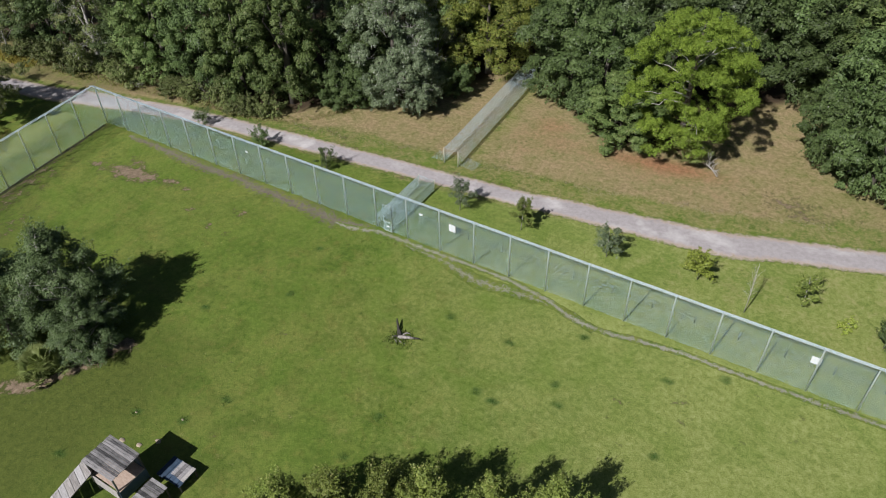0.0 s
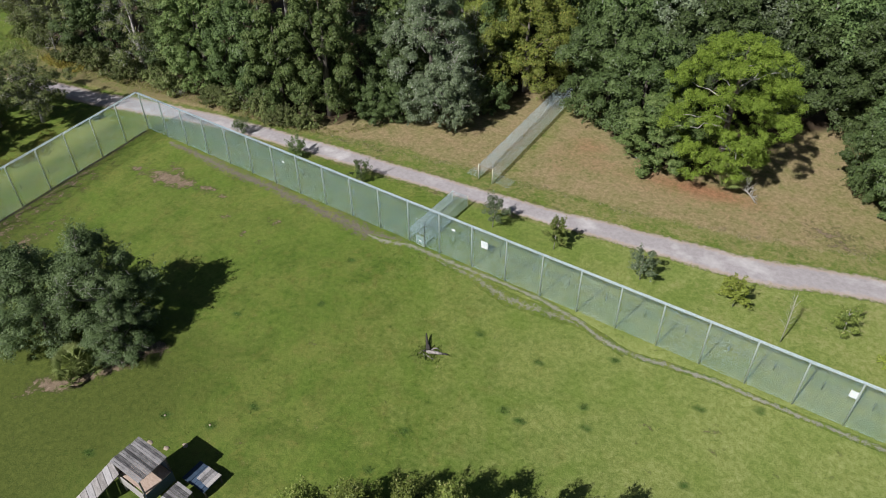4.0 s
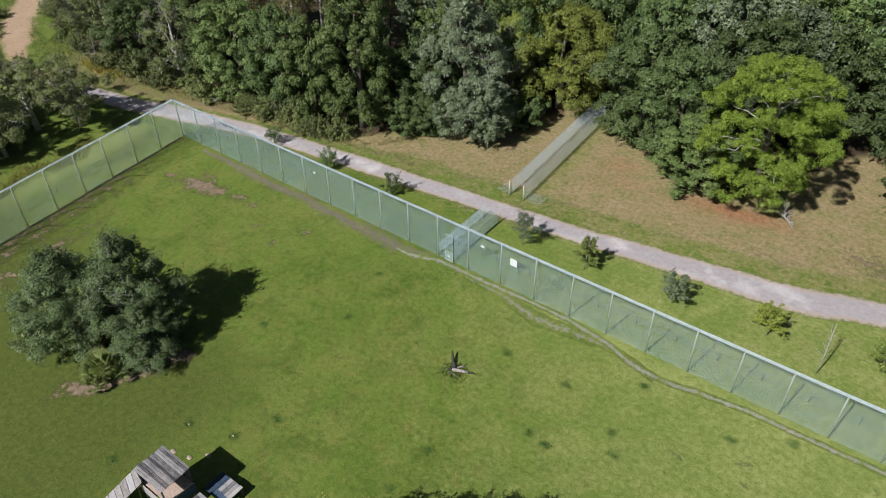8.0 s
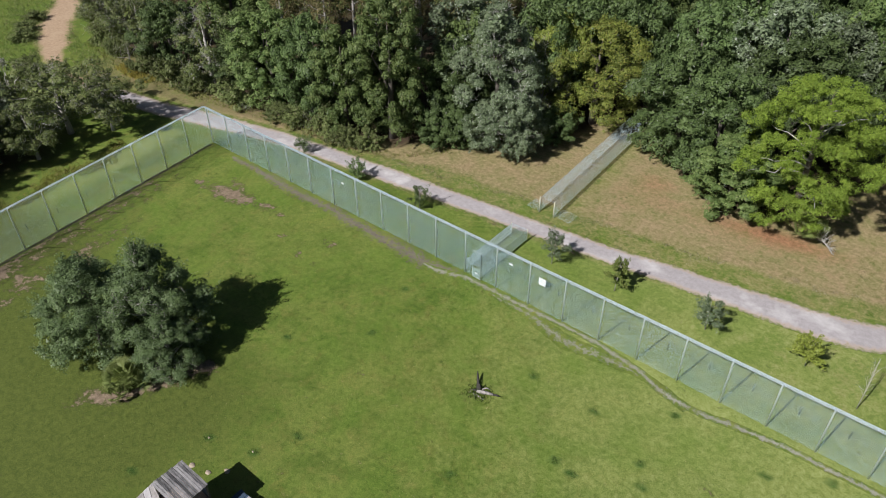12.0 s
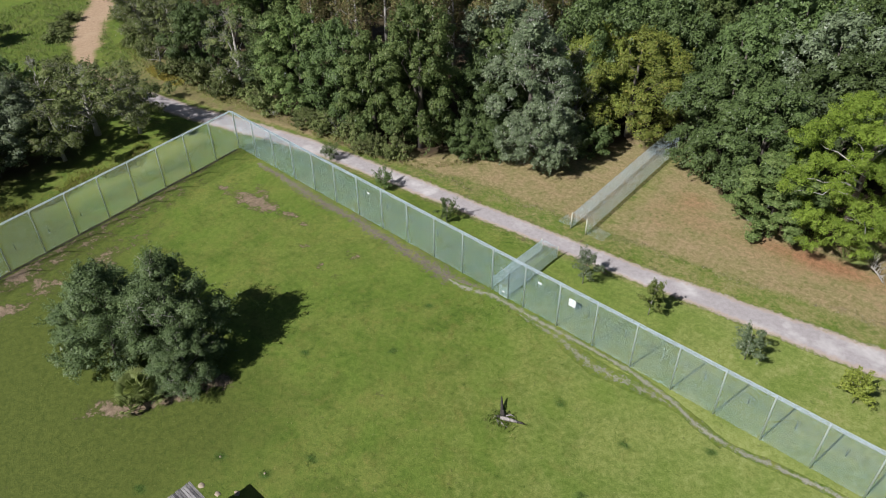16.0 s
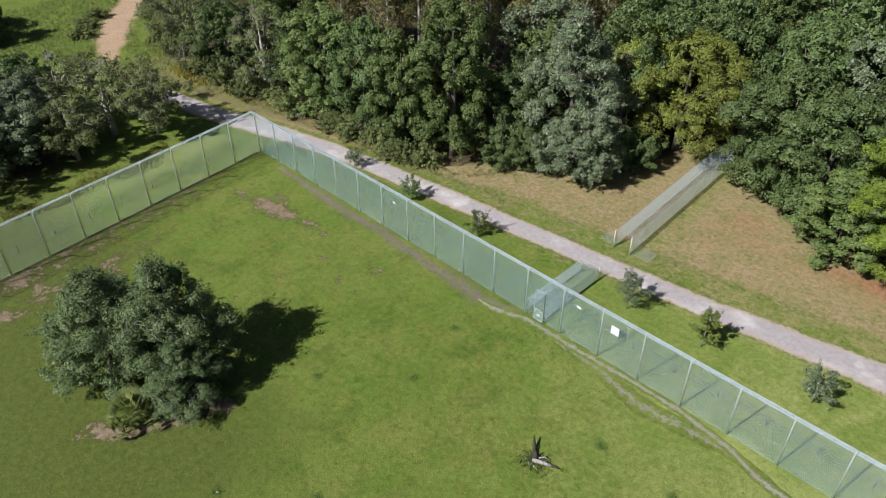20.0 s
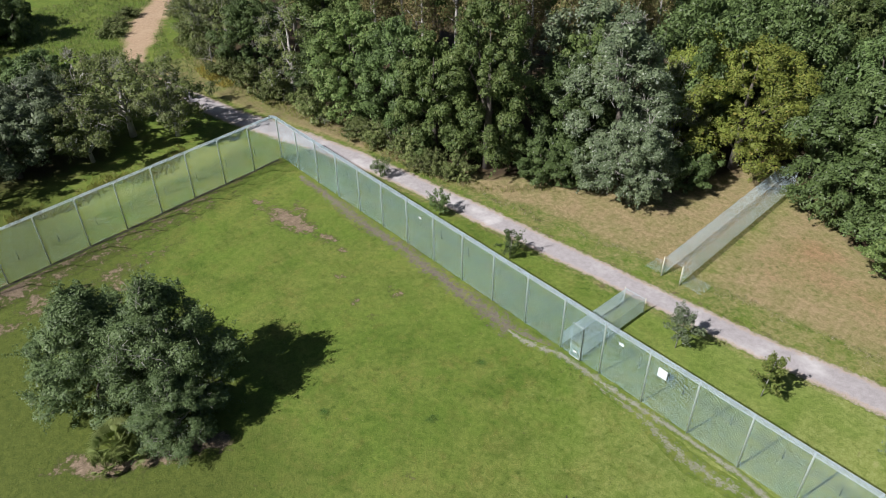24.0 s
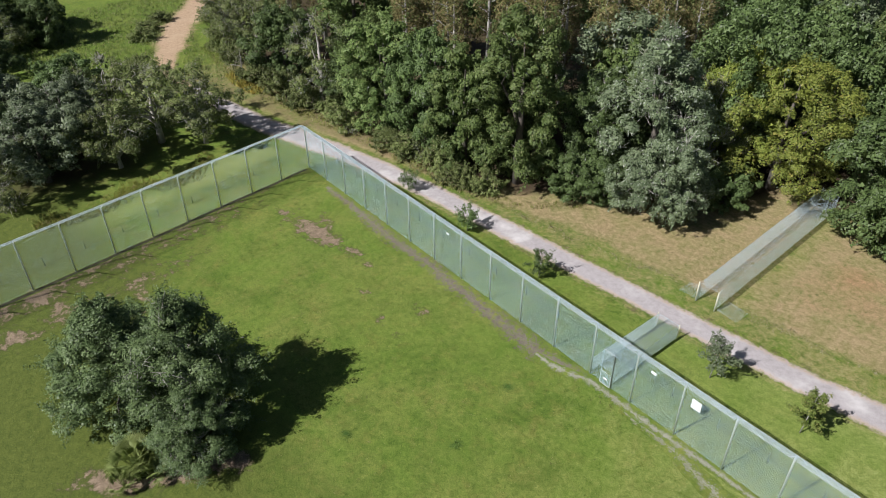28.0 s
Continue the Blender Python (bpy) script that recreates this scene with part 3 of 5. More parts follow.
def fence(name, start, turn, bays, side, label, corner):
    """Along local x from the corner; side: +1 or -1, the way along local y in which the tops lean; corner: whether it owns the corner post."""
    f = thing(name, (*start, 0), label, "fence", turn=turn)
    plain_post, corner_post = post_mesh((0, side)), post_mesh((1, side))
    grid = [((x, 0, 0.02), (x, 0, TOP)) for x in np.arange(BAY / 88, BAY, BAY / 44)] + [((0, 0, z), (BAY, 0, z)) for z in np.arange(0.05, TOP, BAY / 44)]
    panel = raw("mesh_panel", *wires(grid, 0.0026), WIRE)

    def hood(cut):
        """The leaning strip of mesh over one bay; cut: mitred where the two fences meet."""
        lines = []
        for x in np.arange(0.03, BAY, 0.061):
            u = min(1.0, x / LEAN_IN) if cut else 1.0
            lines.append(((x, 0, TOP), (x, side * LEAN_IN * u, TOP + LEAN_UP * u)))
        for u in np.linspace(0.04, 1, 20):
            lines.append(((LEAN_IN * u if cut else 0, side * LEAN_IN * u, TOP + LEAN_UP * u), (BAY, side * LEAN_IN * u, TOP + LEAN_UP * u)))
        return raw("overhang_panel", *wires(lines, 0.0030), PALE_WIRE)

    whole, mitred = hood(False), hood(True)
    rail = raw("rail", *tube([(0, 0, 0), (BAY, 0, 0)], 0.007, 6), STEEL, True)
    wire = raw("wire", *tube([(0, 0, 0), (BAY, 0, 0)], 0.003, 5), STEEL, True)
    short = raw("rail", *tube([(LEAN_IN, 0, 0), (BAY, 0, 0)], 0.009, 6), STEEL, True)
    for i in range(bays + 1):
        if i or corner:
            part("post", plain_post if i else corner_post, f, m=pose(i * BAY, 0, 0))
        if i < bays:
            at = pose(i * BAY, 0, 0)
            part("mesh_panel", panel, f, m=at)
            part("overhang_panel", whole if i else mitred, f, m=at)
            part("top_rail", rail, f, m=pose(i * BAY, 0.0, TOP))
            part("tip_rail", rail if i else short, f, m=pose(i * BAY, side * LEAN_IN, TOP + LEAN_UP))
            for z in (1.42,):
                part("tension_wire", wire, f, m=pose(i * BAY, -0.02 * side, z))
    return f


fence("enclosure_fence", (0, 0), 0.0, 27, -1, "tall pale green wire mesh fence with inward-leaning top", True)
fence("side_fence", (0, 0), -90 + LEFT_TURN, 13, 1, "tall pale green wire mesh fence at a corner", False)


def barrier(start, turn, bays, offset, label):
    b = thing("barrier_fence", (*start, 0), label, "fence", turn=turn)
    stake = raw("stake", *tube([(0, 0, 0), (0, 0, 0.8)], [0.028, 0.024], 6), DARK_STEEL, True)
    strands = raw("strand", *wires([((0, 0, 0), (BAY, 0, 0))], 0.008), DARK_STEEL)
    for i in range(bays + 1):
        part("stake", stake, b, m=pose(i * BAY + offset, 0, 0))
        if i < bays:
            for z in (0.12, 0.3, 0.5, 0.74):
                part("strand", strands, b, m=pose(i * BAY + offset, 0, z))
    return b


barrier((0, 2.25), 0.0, 26, 1.3, "low dark wire barrier on the grass outside the fence")
barrier((-2.35, 0), -90 + LEFT_TURN, 13, 1.6, "low dark wire barrier on the grass outside the side fence")


def sign(x, y, z, w, h, label):
    s = thing("sign", (x, y, 0), label, "sign")
    part("board", raw("board", *block(-w / 2, -0.012, z - h / 2, w / 2, 0.012, z + h / 2, 0.004), WHITE), s, "white enamelled board")
    for dx in (-0.35, 0.35):
        part("stay", raw("stay", *tube([(dx * w, 0.03, 0), (dx * w, 0.03, z + h * 0.4)], 0.010, 6), DARK_STEEL, True), s, "thin dark stay")


sign(39.5, 2.15, 0.66, 0.62, 0.70, "plain white square warning board on the low barrier")
sign(67.15, 2.15, 0.78, 0.62, 0.62, "plain white square warning board beside a fence post")
sign(36.5, 2.15, 0.90, 0.36, 0.20, "small white plate on the low barrier")
sign(17.2, 2.15, 0.78, 0.30, 0.18, "small white plate on the low barrier far along the fence")


def drop_gate():
    g = thing("drop_gate", (34.76, -0.06, 0), "steel drop gate with pale top bar in the fence", "gate")
    part("upright", raw("upright", *block(-0.418, -0.008, 0, -0.402, 0.008, 2.62, 0.003), WIRE), g)
    part("upright", raw("upright", *block(0.39, -0.025, 0, 0.43, 0.025, 2.64), DARK_STEEL), g, "dark steel upright")
    part("top_bar", raw("top_bar", *block(-0.44, -0.016, 2.61, 0.44, 0.016, 2.645, 0.004), STEEL), g, "pale galvanised top bar")
    d = part("door", raw("door", *joined([block(-0.40, -0.06, 0.05, -0.372, -0.035, 1.02), block(0.342, -0.06, 0.05, 0.37, -0.035, 1.02), block(-0.372, -0.06, 0.995, 0.342, -0.035, 1.02), block(-0.372, -0.06, 0.05, 0.342, -0.035, 0.075)]), STEEL), g, "square door frame let down to the ground")
    grid = [((x, -0.045, 0.1), (x, -0.045, 0.97)) for x in np.arange(-0.35, 0.34, 0.06)] + [((-0.35, -0.045, z), (0.33, -0.045, z)) for z in np.arange(0.1, 0.98, 0.06)]
    part("door_mesh", raw("door_mesh", *wires(grid, 0.0028), WIRE), d)
    part("plate", raw("plate", *block(-0.13, -0.075, 0.50, 0.13, -0.062, 0.60, 0.003), WHITE), d, "small white plate")


drop_gate()


def tunnel(x0, x1, y0, y1, slant, height, mat, ends, roof_r, wall_r, label):
    """A low run of wire mesh on hoops, between two places."""
    g = thing("mesh_tunnel", ((x0 + x1) / 2, y0, 0), label, "tunnel")
    w, L = (x1 - x0) / 2, y1 - y0
    n = max(2, round(L / 1.55))
    hoop = raw("hoop", *tube([(-w, 0, 0), (-w, 0, height), (w, 0, height), (w, 0, 0)], 0.006, 6), mat)
    step = L / n
    sl = slant * step
    roof = [((x, 0, height), (x + sl, step, height)) for x in np.arange(-w, w, 0.05)] + [((-w + slant * y, y, height), (w + slant * y, y, height)) for y in np.arange(0, step, 0.08)]
    roof_me = raw("roof_mesh", *wires(roof, roof_r), mat)
    walls = []
    for x in (-w, w):
        rows = [((x, 0, z), (x + sl, step, z)) for z in np.arange(0.04, height, 0.06)] + [((x + slant * y, y, 0.02), (x + slant * y, y, height)) for y in np.arange(0, step, 0.06)]
        walls.append(raw("side_mesh", *wires(rows, wall_r), mat))
    for i in range(n + 1):
        at = pose(slant * i * step, i * step, 0)
        part("hoop", hoop, g, m=at)
        if i < n:
            part("roof_mesh", roof_me, g, m=at)
            for me in walls:
                part("side_mesh", me, g, m=at)
    y = 0 if ends == "near" else L
    for x in (-w - 0.05, w + 0.05):
        r = 0.042 if ends == "near" else 0.03
        part("end_post", raw("end_post", *tube([(x + slant * y, y, 0), (x + slant * y, y, height + 0.08)], r, 9), PALE_POST, True), g, "pale upright end post")


def apron(x0, x1, y0, y1, lift):
    """A loose sheet of wire mesh that leans from the tunnel's foot to the turf."""
    g = thing("mesh_apron", ((x0 + x1) / 2, (y0 + y1) / 2, 0), "loose wire mesh sheet on the turf beside the tunnel mouth", "mesh", "mesh sheets at the tunnel mouth")
    w, d = (x1 - x0) / 2, (y1 - y0) / 2
    up = lambda x: 0.03 + lift * (0.5 + 0.5 * x / w)
    rows = [((x, -d, up(x)), (x, d, up(x))) for x in np.linspace(-w, w, 22)] + [((-w, y, up(-w)), (w, y, up(w))) for y in np.linspace(-d, d, 16)]
    part("sheet", raw("sheet", *wires(rows, 0.0024), TUNNEL_WIRE), g)
    part("edge_bar", raw("edge_bar", *tube([(-w, -d, up(-w)), (w, -d, up(w))], 0.003, 5), TUNNEL_WIRE), g)


apron(32.1, 33.45, 10.9, 12.3, 0.1)
apron(36.6, 35.1, 10.9, 12.3, 0.1)
tunnel(33.45, 35.0, 0.1, 6.6, 0.0, 1.1, TUNNEL_WIRE, "far", 0.0034, 0.0044, "low wire mesh tunnel from the fence to the road")
tunnel(33.55, 34.95, 10.8, 29.0, -0.055, 1.58, TUNNEL_WIRE, "near", 0.0024, 0.0025, "long low wire mesh tunnel running into the woods")

# ---- the climbing house ----
def climbing_house():
    h = thing("climbing_house", (34.75, -26.95, 0), "weathered grey timber climbing house with ramp and low decks", "shelter")
    ox, oy = 34.75, -26.95

    def boards(name, x0, x1, y0, y1, z, count, along, mats, parent, thick=0.05, tilt=0.0):
        for k in range(count):
            a, b = k / count, (k + 1) / count - 0.01
            j = rng.uniform(-0.03, 0.03, 2)
            me = raw(name, *block(x0 - ox + j[0], y0 - oy + (y1 - y0) * a, 0, x1 - ox + j[1], y0 - oy + (y1 - y0) * b, thick, 0.006), mats[k % len(mats)]) if along == "x" else \
                raw(name, *block(x0 - ox + (x1 - x0) * a, y0 - oy + j[0], 0, x0 - ox + (x1 - x0) * b, y1 - oy + j[1], thick, 0.006), mats[k % len(mats)])
            part(name, me, parent, m=pose(0, 0, z + rng.uniform(-0.008, 0.008) + tilt * (a - 0.5)))

    boards("roof_board", 33.5, 36.0, -27.95, -25.95, 2.86, 13, "x", [GREY_BOARD], h)
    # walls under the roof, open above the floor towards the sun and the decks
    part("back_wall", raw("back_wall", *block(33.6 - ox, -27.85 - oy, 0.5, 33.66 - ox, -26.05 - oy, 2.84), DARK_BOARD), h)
    # this wall's dark blue includes the shade inside the house
    part("side_wall", raw("side_wall", *block(33.66 - ox, -26.11 - oy, 0.5, 35.9 - ox, -26.05 - oy, 2.84), BLUE_BOARD), h, "dark blue wall with interior shade in its colour")
    part("sill_board", raw("sill_board", *block(33.6 - ox, -27.99 - oy, 0.95, 35.95 - ox, -27.93 - oy, 1.74), PALE_BOARD), h, "pale weathered sill board")
    part("end_board", raw("end_board", *block(35.97 - ox, -27.9 - oy, 0.75, 36.02 - ox, -26.05 - oy, 1.66), BLUE_BOARD), h, "dark blue painted end board")
    for x in (33.63, 35.90):
        for y in (-27.86, -26.08):
            part("corner_post", raw("corner_post", *block(x - ox - 0.05, y - oy - 0.05, 0, x - ox + 0.05, y - oy + 0.05, 2.84), GREY_BOARD), h)
    part("floor_board", raw("floor_board", *block(33.68 - ox, -27.84 - oy, 1.64, 36.04 - ox, -26.14 - oy, 1.70), TAN_BOARD), h, "tan plywood floor")
    boards("deck_board", 36.5, 37.75, -27.9, -26.15, 1.18, 8, "x", [GREY_BOARD], h)
    for x in (36.56, 37.69):
        for y in (-27.8, -26.25):
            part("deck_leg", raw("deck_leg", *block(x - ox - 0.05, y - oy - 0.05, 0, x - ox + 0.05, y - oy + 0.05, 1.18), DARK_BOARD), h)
    boards("low_deck_board", 36.1, 37.95, -25.7, -24.33, 0.60, 6, "y", [BLUE_BOARD], h)
    boards("low_deck_panel", 36.85, 37.93, -25.3, -24.35, 0.66, 4, "y", [GREY_BOARD, GREY_BOARD, GREY_BOARD, PALE_BOARD], h)
    for x in (36.16, 37.88):
        for y in (-25.6, -24.42):
            part("deck_leg", raw("deck_leg", *block(x - ox - 0.05, y - oy - 0.05, 0, x - ox + 0.05, y - oy + 0.05, 0.62), DARK_BOARD), h)
    # the ramp: boards laid across two stringers that fall away from the house
    a, b, half = Vector((33.4 - ox, -27.75 - oy, 2.05)), Vector((32.35 - ox, -30.6 - oy, 0.12)), 0.62
    d = (b - a).normalized()
    side = d.cross(Vector((0, 0, 1))).normalized()
    for s in (-1, 1):
        o = side * (half - 0.08) * s - Vector((0, 0, 0.08))
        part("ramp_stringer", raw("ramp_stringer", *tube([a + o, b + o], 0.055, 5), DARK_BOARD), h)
    rot = Matrix((side, d, side.cross(d))).transposed().to_4x4()
    for k in range(8):
        me = raw("ramp_board", *block(-half, -0.213, -0.02, half, 0.213, 0.025, 0.006), [PALE_BOARD, GREY_BOARD, PALE_BOARD][k % 3])
        part("ramp_board", me, h, m=Matrix.Translation(a.lerp(b, (k + 0.5) / 8)) @ rot)


climbing_house()

# ---- the fallen log and stump in the grass ----
def stump():
    s = thing("dead_stump", (42.0, -9.35, 0), "dead tree stump with fallen bleached log on grass", "stump")
    part("snag", raw("snag", *tube([(0.0, 0.05, 0.06), (-0.22, 0.32, 0.16), (-0.45, 0.62, 0.24), (-0.68, 0.86, 0.36), (-0.86, 1.08, 0.50)], [0.15, 0.12, 0.10, 0.075, 0.03], 9), CHAR, True), s, "dark snag leaning low over the grass")
    part("stub", raw("stub", *tube([(0.05, 0.1, 0.0), (0.02, 0.16, 0.3), (-0.06, 0.22, 0.55)], [0.14, 0.11, 0.05], 8), CHAR, True), s)
    part("log", raw("log", *tube([(0.0, -0.1, 0.12), (0.35, 0.05, 0.17), (0.7, 0.22, 0.15), (1.0, 0.36, 0.11)], [0.12, 0.13, 0.11, 0.08], 10), DEAD_WOOD, True), s, "bleached fallen log")
    part("log_end", raw("log_end", *tube([(0.98, 0.36, 0.11), (1.2, 0.47, 0.10), (1.42, 0.55, 0.06)], [0.075, 0.07, 0.03], 8), CHAR, True), s, "dark tapered piece at the end of the log")
    part("branch", raw("branch", *tube([(0.15, 0.25, 0.12), (0.38, 0.48, 0.22), (0.62, 0.62, 0.06)], [0.05, 0.045, 0.02], 7), DEAD_WOOD, True), s)
    part("branch", raw("branch", *tube([(0.1, -0.25, 0.06), (0.4, -0.38, 0.09), (0.75, -0.34, 0.05)], [0.05, 0.045, 0.02], 7), DEAD_WOOD, True), s)
    part("branch", raw("branch", *tube([(-0.2, 0.1, 0.05), (-0.35, -0.15, 0.08), (-0.4, -0.4, 0.04)], [0.05, 0.04, 0.02], 7), DEAD_WOOD, True), s)
    part("chunk", raw("chunk", *tube([(-0.15, -0.3, 0.05), (0.05, -0.42, 0.08), (0.2, -0.58, 0.05)], [0.05, 0.07, 0.03], 7), DEAD_WOOD, True), s)
    part("root", raw("root", *tube([(0.0, 0.0, 0.12), (-0.25, -0.15, 0.1), (-0.5, -0.1, 0.03)], [0.09, 0.06, 0.03], 7), CHAR, True), s)


stump()

# ---- leaves ----
def unit(v):
    return v / np.maximum(np.linalg.norm(v, axis=-1, keepdims=True), 1e-9)


def leaf_mesh(name, place, normal, size, mat, along=None, slim=0.55):
    """One small pointed leaf spray at each place, facing along its normal."""
    n = unit(normal)
    a = unit(np.cross(n, rng.normal(size=n.shape))) if along is None else unit(along - n * (along * n).sum(1)[:, None])
    b = np.cross(n, a)
    L = size[:, None]
    v = np.stack([place - a * L * 0.8 + b * L * slim, place + a * L, place - a * L * 0.8 - b * L * slim], 1).reshape(-1, 3)
    k = len(place)
    me = bpy.data.meshes.new(name)
    me.vertices.add(3 * k)
    me.vertices.foreach_set("co", v.astype(np.float32).ravel())
    me.loops.add(3 * k)
    me.loops.foreach_set("vertex_index", np.arange(3 * k, dtype=np.int32))
    me.polygons.add(k)
    me.polygons.foreach_set("loop_start", np.arange(0, 3 * k, 3, dtype=np.int32))
    me.materials.append(mat)
    me.update(calc_edges=True)
    return me


def lobes_to_leaves(lobes, count, size, up=0.35, loose=0.7, flat=0.8, under=0.2, solid=None):
    """Leaves on the shells of many lobes (x, y, z, r), leaving out what lies deep inside another lobe, or inside one of solid."""
    lobes = np.array(lobes)
    solid = lobes if solid is None else np.array(solid)
    share = lobes[:, 3] ** 2
    pick = rng.choice(len(lobes), count * 2, p=share / share.sum())
    d = unit(rng.normal(size=(len(pick), 3)))
    keep = (d[:, 2] > -0.15) | (rng.random(len(pick)) < under)
    pick, d = pick[keep], d[keep]
    r = lobes[pick, 3] * (0.62 + 0.5 * rng.random(len(pick)) ** 0.6)
    place = lobes[pick, :3] + d * r[:, None] * np.array([1, 1, flat])
    gap = (place[:, None, :] - solid[None, :, :3]) / np.array([1, 1, flat])
    inside = (np.linalg.norm(gap, axis=2) < solid[None, :, 3] * 0.6).any(1)
    place, d = place[~inside][:count], d[~inside][:count]
    normal = d + loose * rng.normal(size=d.shape) * 0.6 + np.array([0, 0, up])
    return place, normal, size * rng.uniform(0.65, 1.35, len(place))


def spray_leaves(lobes, sprays, length, size, up=0.5, per=36):
    """Leafy shoots that stand out of the crown and break up its outline."""
    lobes = np.array(lobes)
    centre = lobes[:, :3].mean(0)
    c = lobes[rng.integers(0, len(lobes), sprays)]
    d = unit(unit(c[:, :3] - centre) + rng.normal(size=(sprays, 3)) * 0.35 + [0, 0, up])
    L = length * rng.uniform(0.5, 1.35, sprays)
    u = rng.random((sprays, per)) ** 0.8
    place = c[:, None, :3] + d[:, None, :] * (c[:, 3:4] * 0.75 + L[:, None] * u)[:, :, None] + rng.normal(size=(sprays, per, 3)) * (0.05 + 0.17 * length * (1 - u))[:, :, None]
    place = place.reshape(-1, 3)
    normal = np.repeat(d, per, 0) * 0.4 + rng.normal(size=place.shape) * 0.8 + [0, 0, 0.4]
    keep = place[:, 2] > 0.1
    place, normal = place[keep], normal[keep]
    return place, normal, size * rng.uniform(0.6, 1.2, len(place))


def limb_mesh(name, base, tip, r0, mat, bow=0.15, thin=0.02):
    a, b = Vector(base), Vector(tip)
    L = (b - a).length
    pts, rad = [], []
    for k in range(6):
        u = k / 5
        j = Vector(rng.normal(size=3)) * L * 0.035 * (0 < k < 5)
        pts.append(a.lerp(b, u) + Vector((0, 0, L * bow * u * (1 - u) * 2)) + j)
        rad.append(r0 * (1 - u) + thin)
    return raw(name, *tube(pts, rad, 6), mat, True)


def bough_lobes(boughs, centre, per, low):
    """Each bough (x, y, z, r) breaks into smaller leafy lobes on its outer and upper side."""
    out = []
    for x, y, z, r in boughs:
        c = np.array([x, y, z])
        away = unit((c - centre) * [1, 1, 0.6])
        for _ in range(per):
            d = unit(rng.normal(size=3) + away * 0.55 + [0, 0, 0.3])
            q = c + d * r * rng.uniform(0.45, 0.78) * [1, 1, 0.8]
            out.append((q[0], q[1], max(q[2], low + 0.2), r * rng.uniform(0.30, 0.50)))
    return out


def inner_leaves(boughs, per, size):
    """Large shaded leaf masses deep inside the boughs, so that no daylight passes straight through."""
    c = np.repeat(np.array(boughs), per, 0)
    place = c[:, :3] + unit(rng.normal(size=(len(c), 3))) * c[:, 3:4] * (0.45 * rng.random((len(c), 1)) ** 0.5)
    place[:, 2] = np.maximum(place[:, 2], size * 0.8)
    return place, rng.normal(size=place.shape), size * rng.uniform(0.7, 1.2, len(c))


def broadleaf(name, h, r, low, lobe_count, lobe_r, leaves, size, leaf, bark, label, moss=0, profile=0.9, limbs=5, tall=0.0, flat=0.8, bare_twigs=0, sprays=0, shoot=0.8, rise=0.5, hollow=0.22, per=6, fill=22):
    """A trunk, limbs that reach into the crown, and a crown of boughs that break into leafy lobes."""
    t = thing(name, (0, 0, -60), label, "tree")
    boughs = []
    count = max(5, round(lobe_count * 0.42))
    for k in range(count):
        u = ((k + rng.random()) / count)
        z = low + (h - low) * (0.06 + 0.86 * u)
        reach = r * (max(0.05, 1 - abs(2 * u - profile) ** 2.2 * (0.75 - tall))) ** 0.5
        a = k * 2.39996 + rng.uniform(-0.5, 0.5)
        reach *= 1.08 - hollow + hollow * (0.5 + 0.5 * math.sin(3 * a + 1.15 * z + h))  # boughs and the hollows between them
        lr = lobe_r * 1.75 * rng.uniform(0.75, 1.25) * (1 - 0.25 * (u > 0.85))
        q = max(0.1, reach - lr * 0.6) * rng.uniform(0.7, 1.0) * (1 - 0.4 * (u > 0.9))
        boughs.append((q * math.cos(a), q * math.sin(a), max(low + 0.5 * lr, min(z, h - lr * 0.9)), lr))
    centre = np.array([0, 0, low + (h - low) * 0.42])
    lobes = bough_lobes(boughs, centre, per, low)
    heart = [(0.25 * r * math.cos(k * 2.39996), 0.25 * r * math.sin(k * 2.39996), z, r * 0.36) for k, z in enumerate(np.linspace(low + lobe_r, h - lobe_r * 2.6, 9))]
    part("trunk", raw("trunk", *tube([(0, 0, -0.1), (0.08, 0.05, h * 0.2), (-0.1, 0.1, h * 0.45), (0.05, 0, h * 0.8)], [0.035 * h, 0.025 * h, 0.016 * h, 0.03], 9), bark, True), t)
    for k in range(limbs):
        L = boughs[int((k + 0.5) * count / limbs)]
        part("limb", limb_mesh("limb", (0, 0, h * (0.15 + 0.3 * k / limbs)), (L[0], L[1], L[2]), 0.011 * h * (0.6 if bare_twigs > 20 else 1.0), bark), t)
    sets = [lobes_to_leaves(lobes, leaves, size, loose=0.55, flat=flat, solid=boughs), inner_leaves(boughs, round(fill * 1.6), size * 2.2), inner_leaves(heart, fill * 5, size * 2.6)]
    if sprays:
        sets.append(spray_leaves(lobes, sprays, shoot, size, rise))
    place, normal, s = (np.concatenate(v) for v in zip(*sets))
    part("crown", leaf_mesh("crown", place, normal, s, leaf), t)
    if moss:
        p, n, s = lobes_to_leaves(lobes, moss, size * 1.1, under=1.0)
        drop = np.tile([0.0, 0.0, -1.0], (len(p), 1)) + rng.normal(size=p.shape) * 0.25
        part("hanging_moss", leaf_mesh("hanging_moss", p + np.array([0, 0, -0.1]), unit(p * [1, 1, 0.2]) + rng.normal(size=p.shape) * 0.5, s * 1.3, MOSS, along=drop, slim=0.28), t, "pale grey hanging moss")["kind"] = "stuff"
    if bare_twigs:
        ends = [lobes[int(i)] for i in rng.integers(0, len(lobes), bare_twigs)]
        lines = []
        for L in ends:
            c = Vector(L[:3])
            for _ in range(9):
                w = Vector(unit(rng.normal(size=3) + np.array([0, 0, 0.5]))) * (L[3] * 1.2 + 0.3) * rng.uniform(0.7, 1.3)
                lines.append((c, c + w))
                lines.append((c + w * 0.5, c + w * 0.6 + Vector(rng.normal(size=3)) * 0.4))
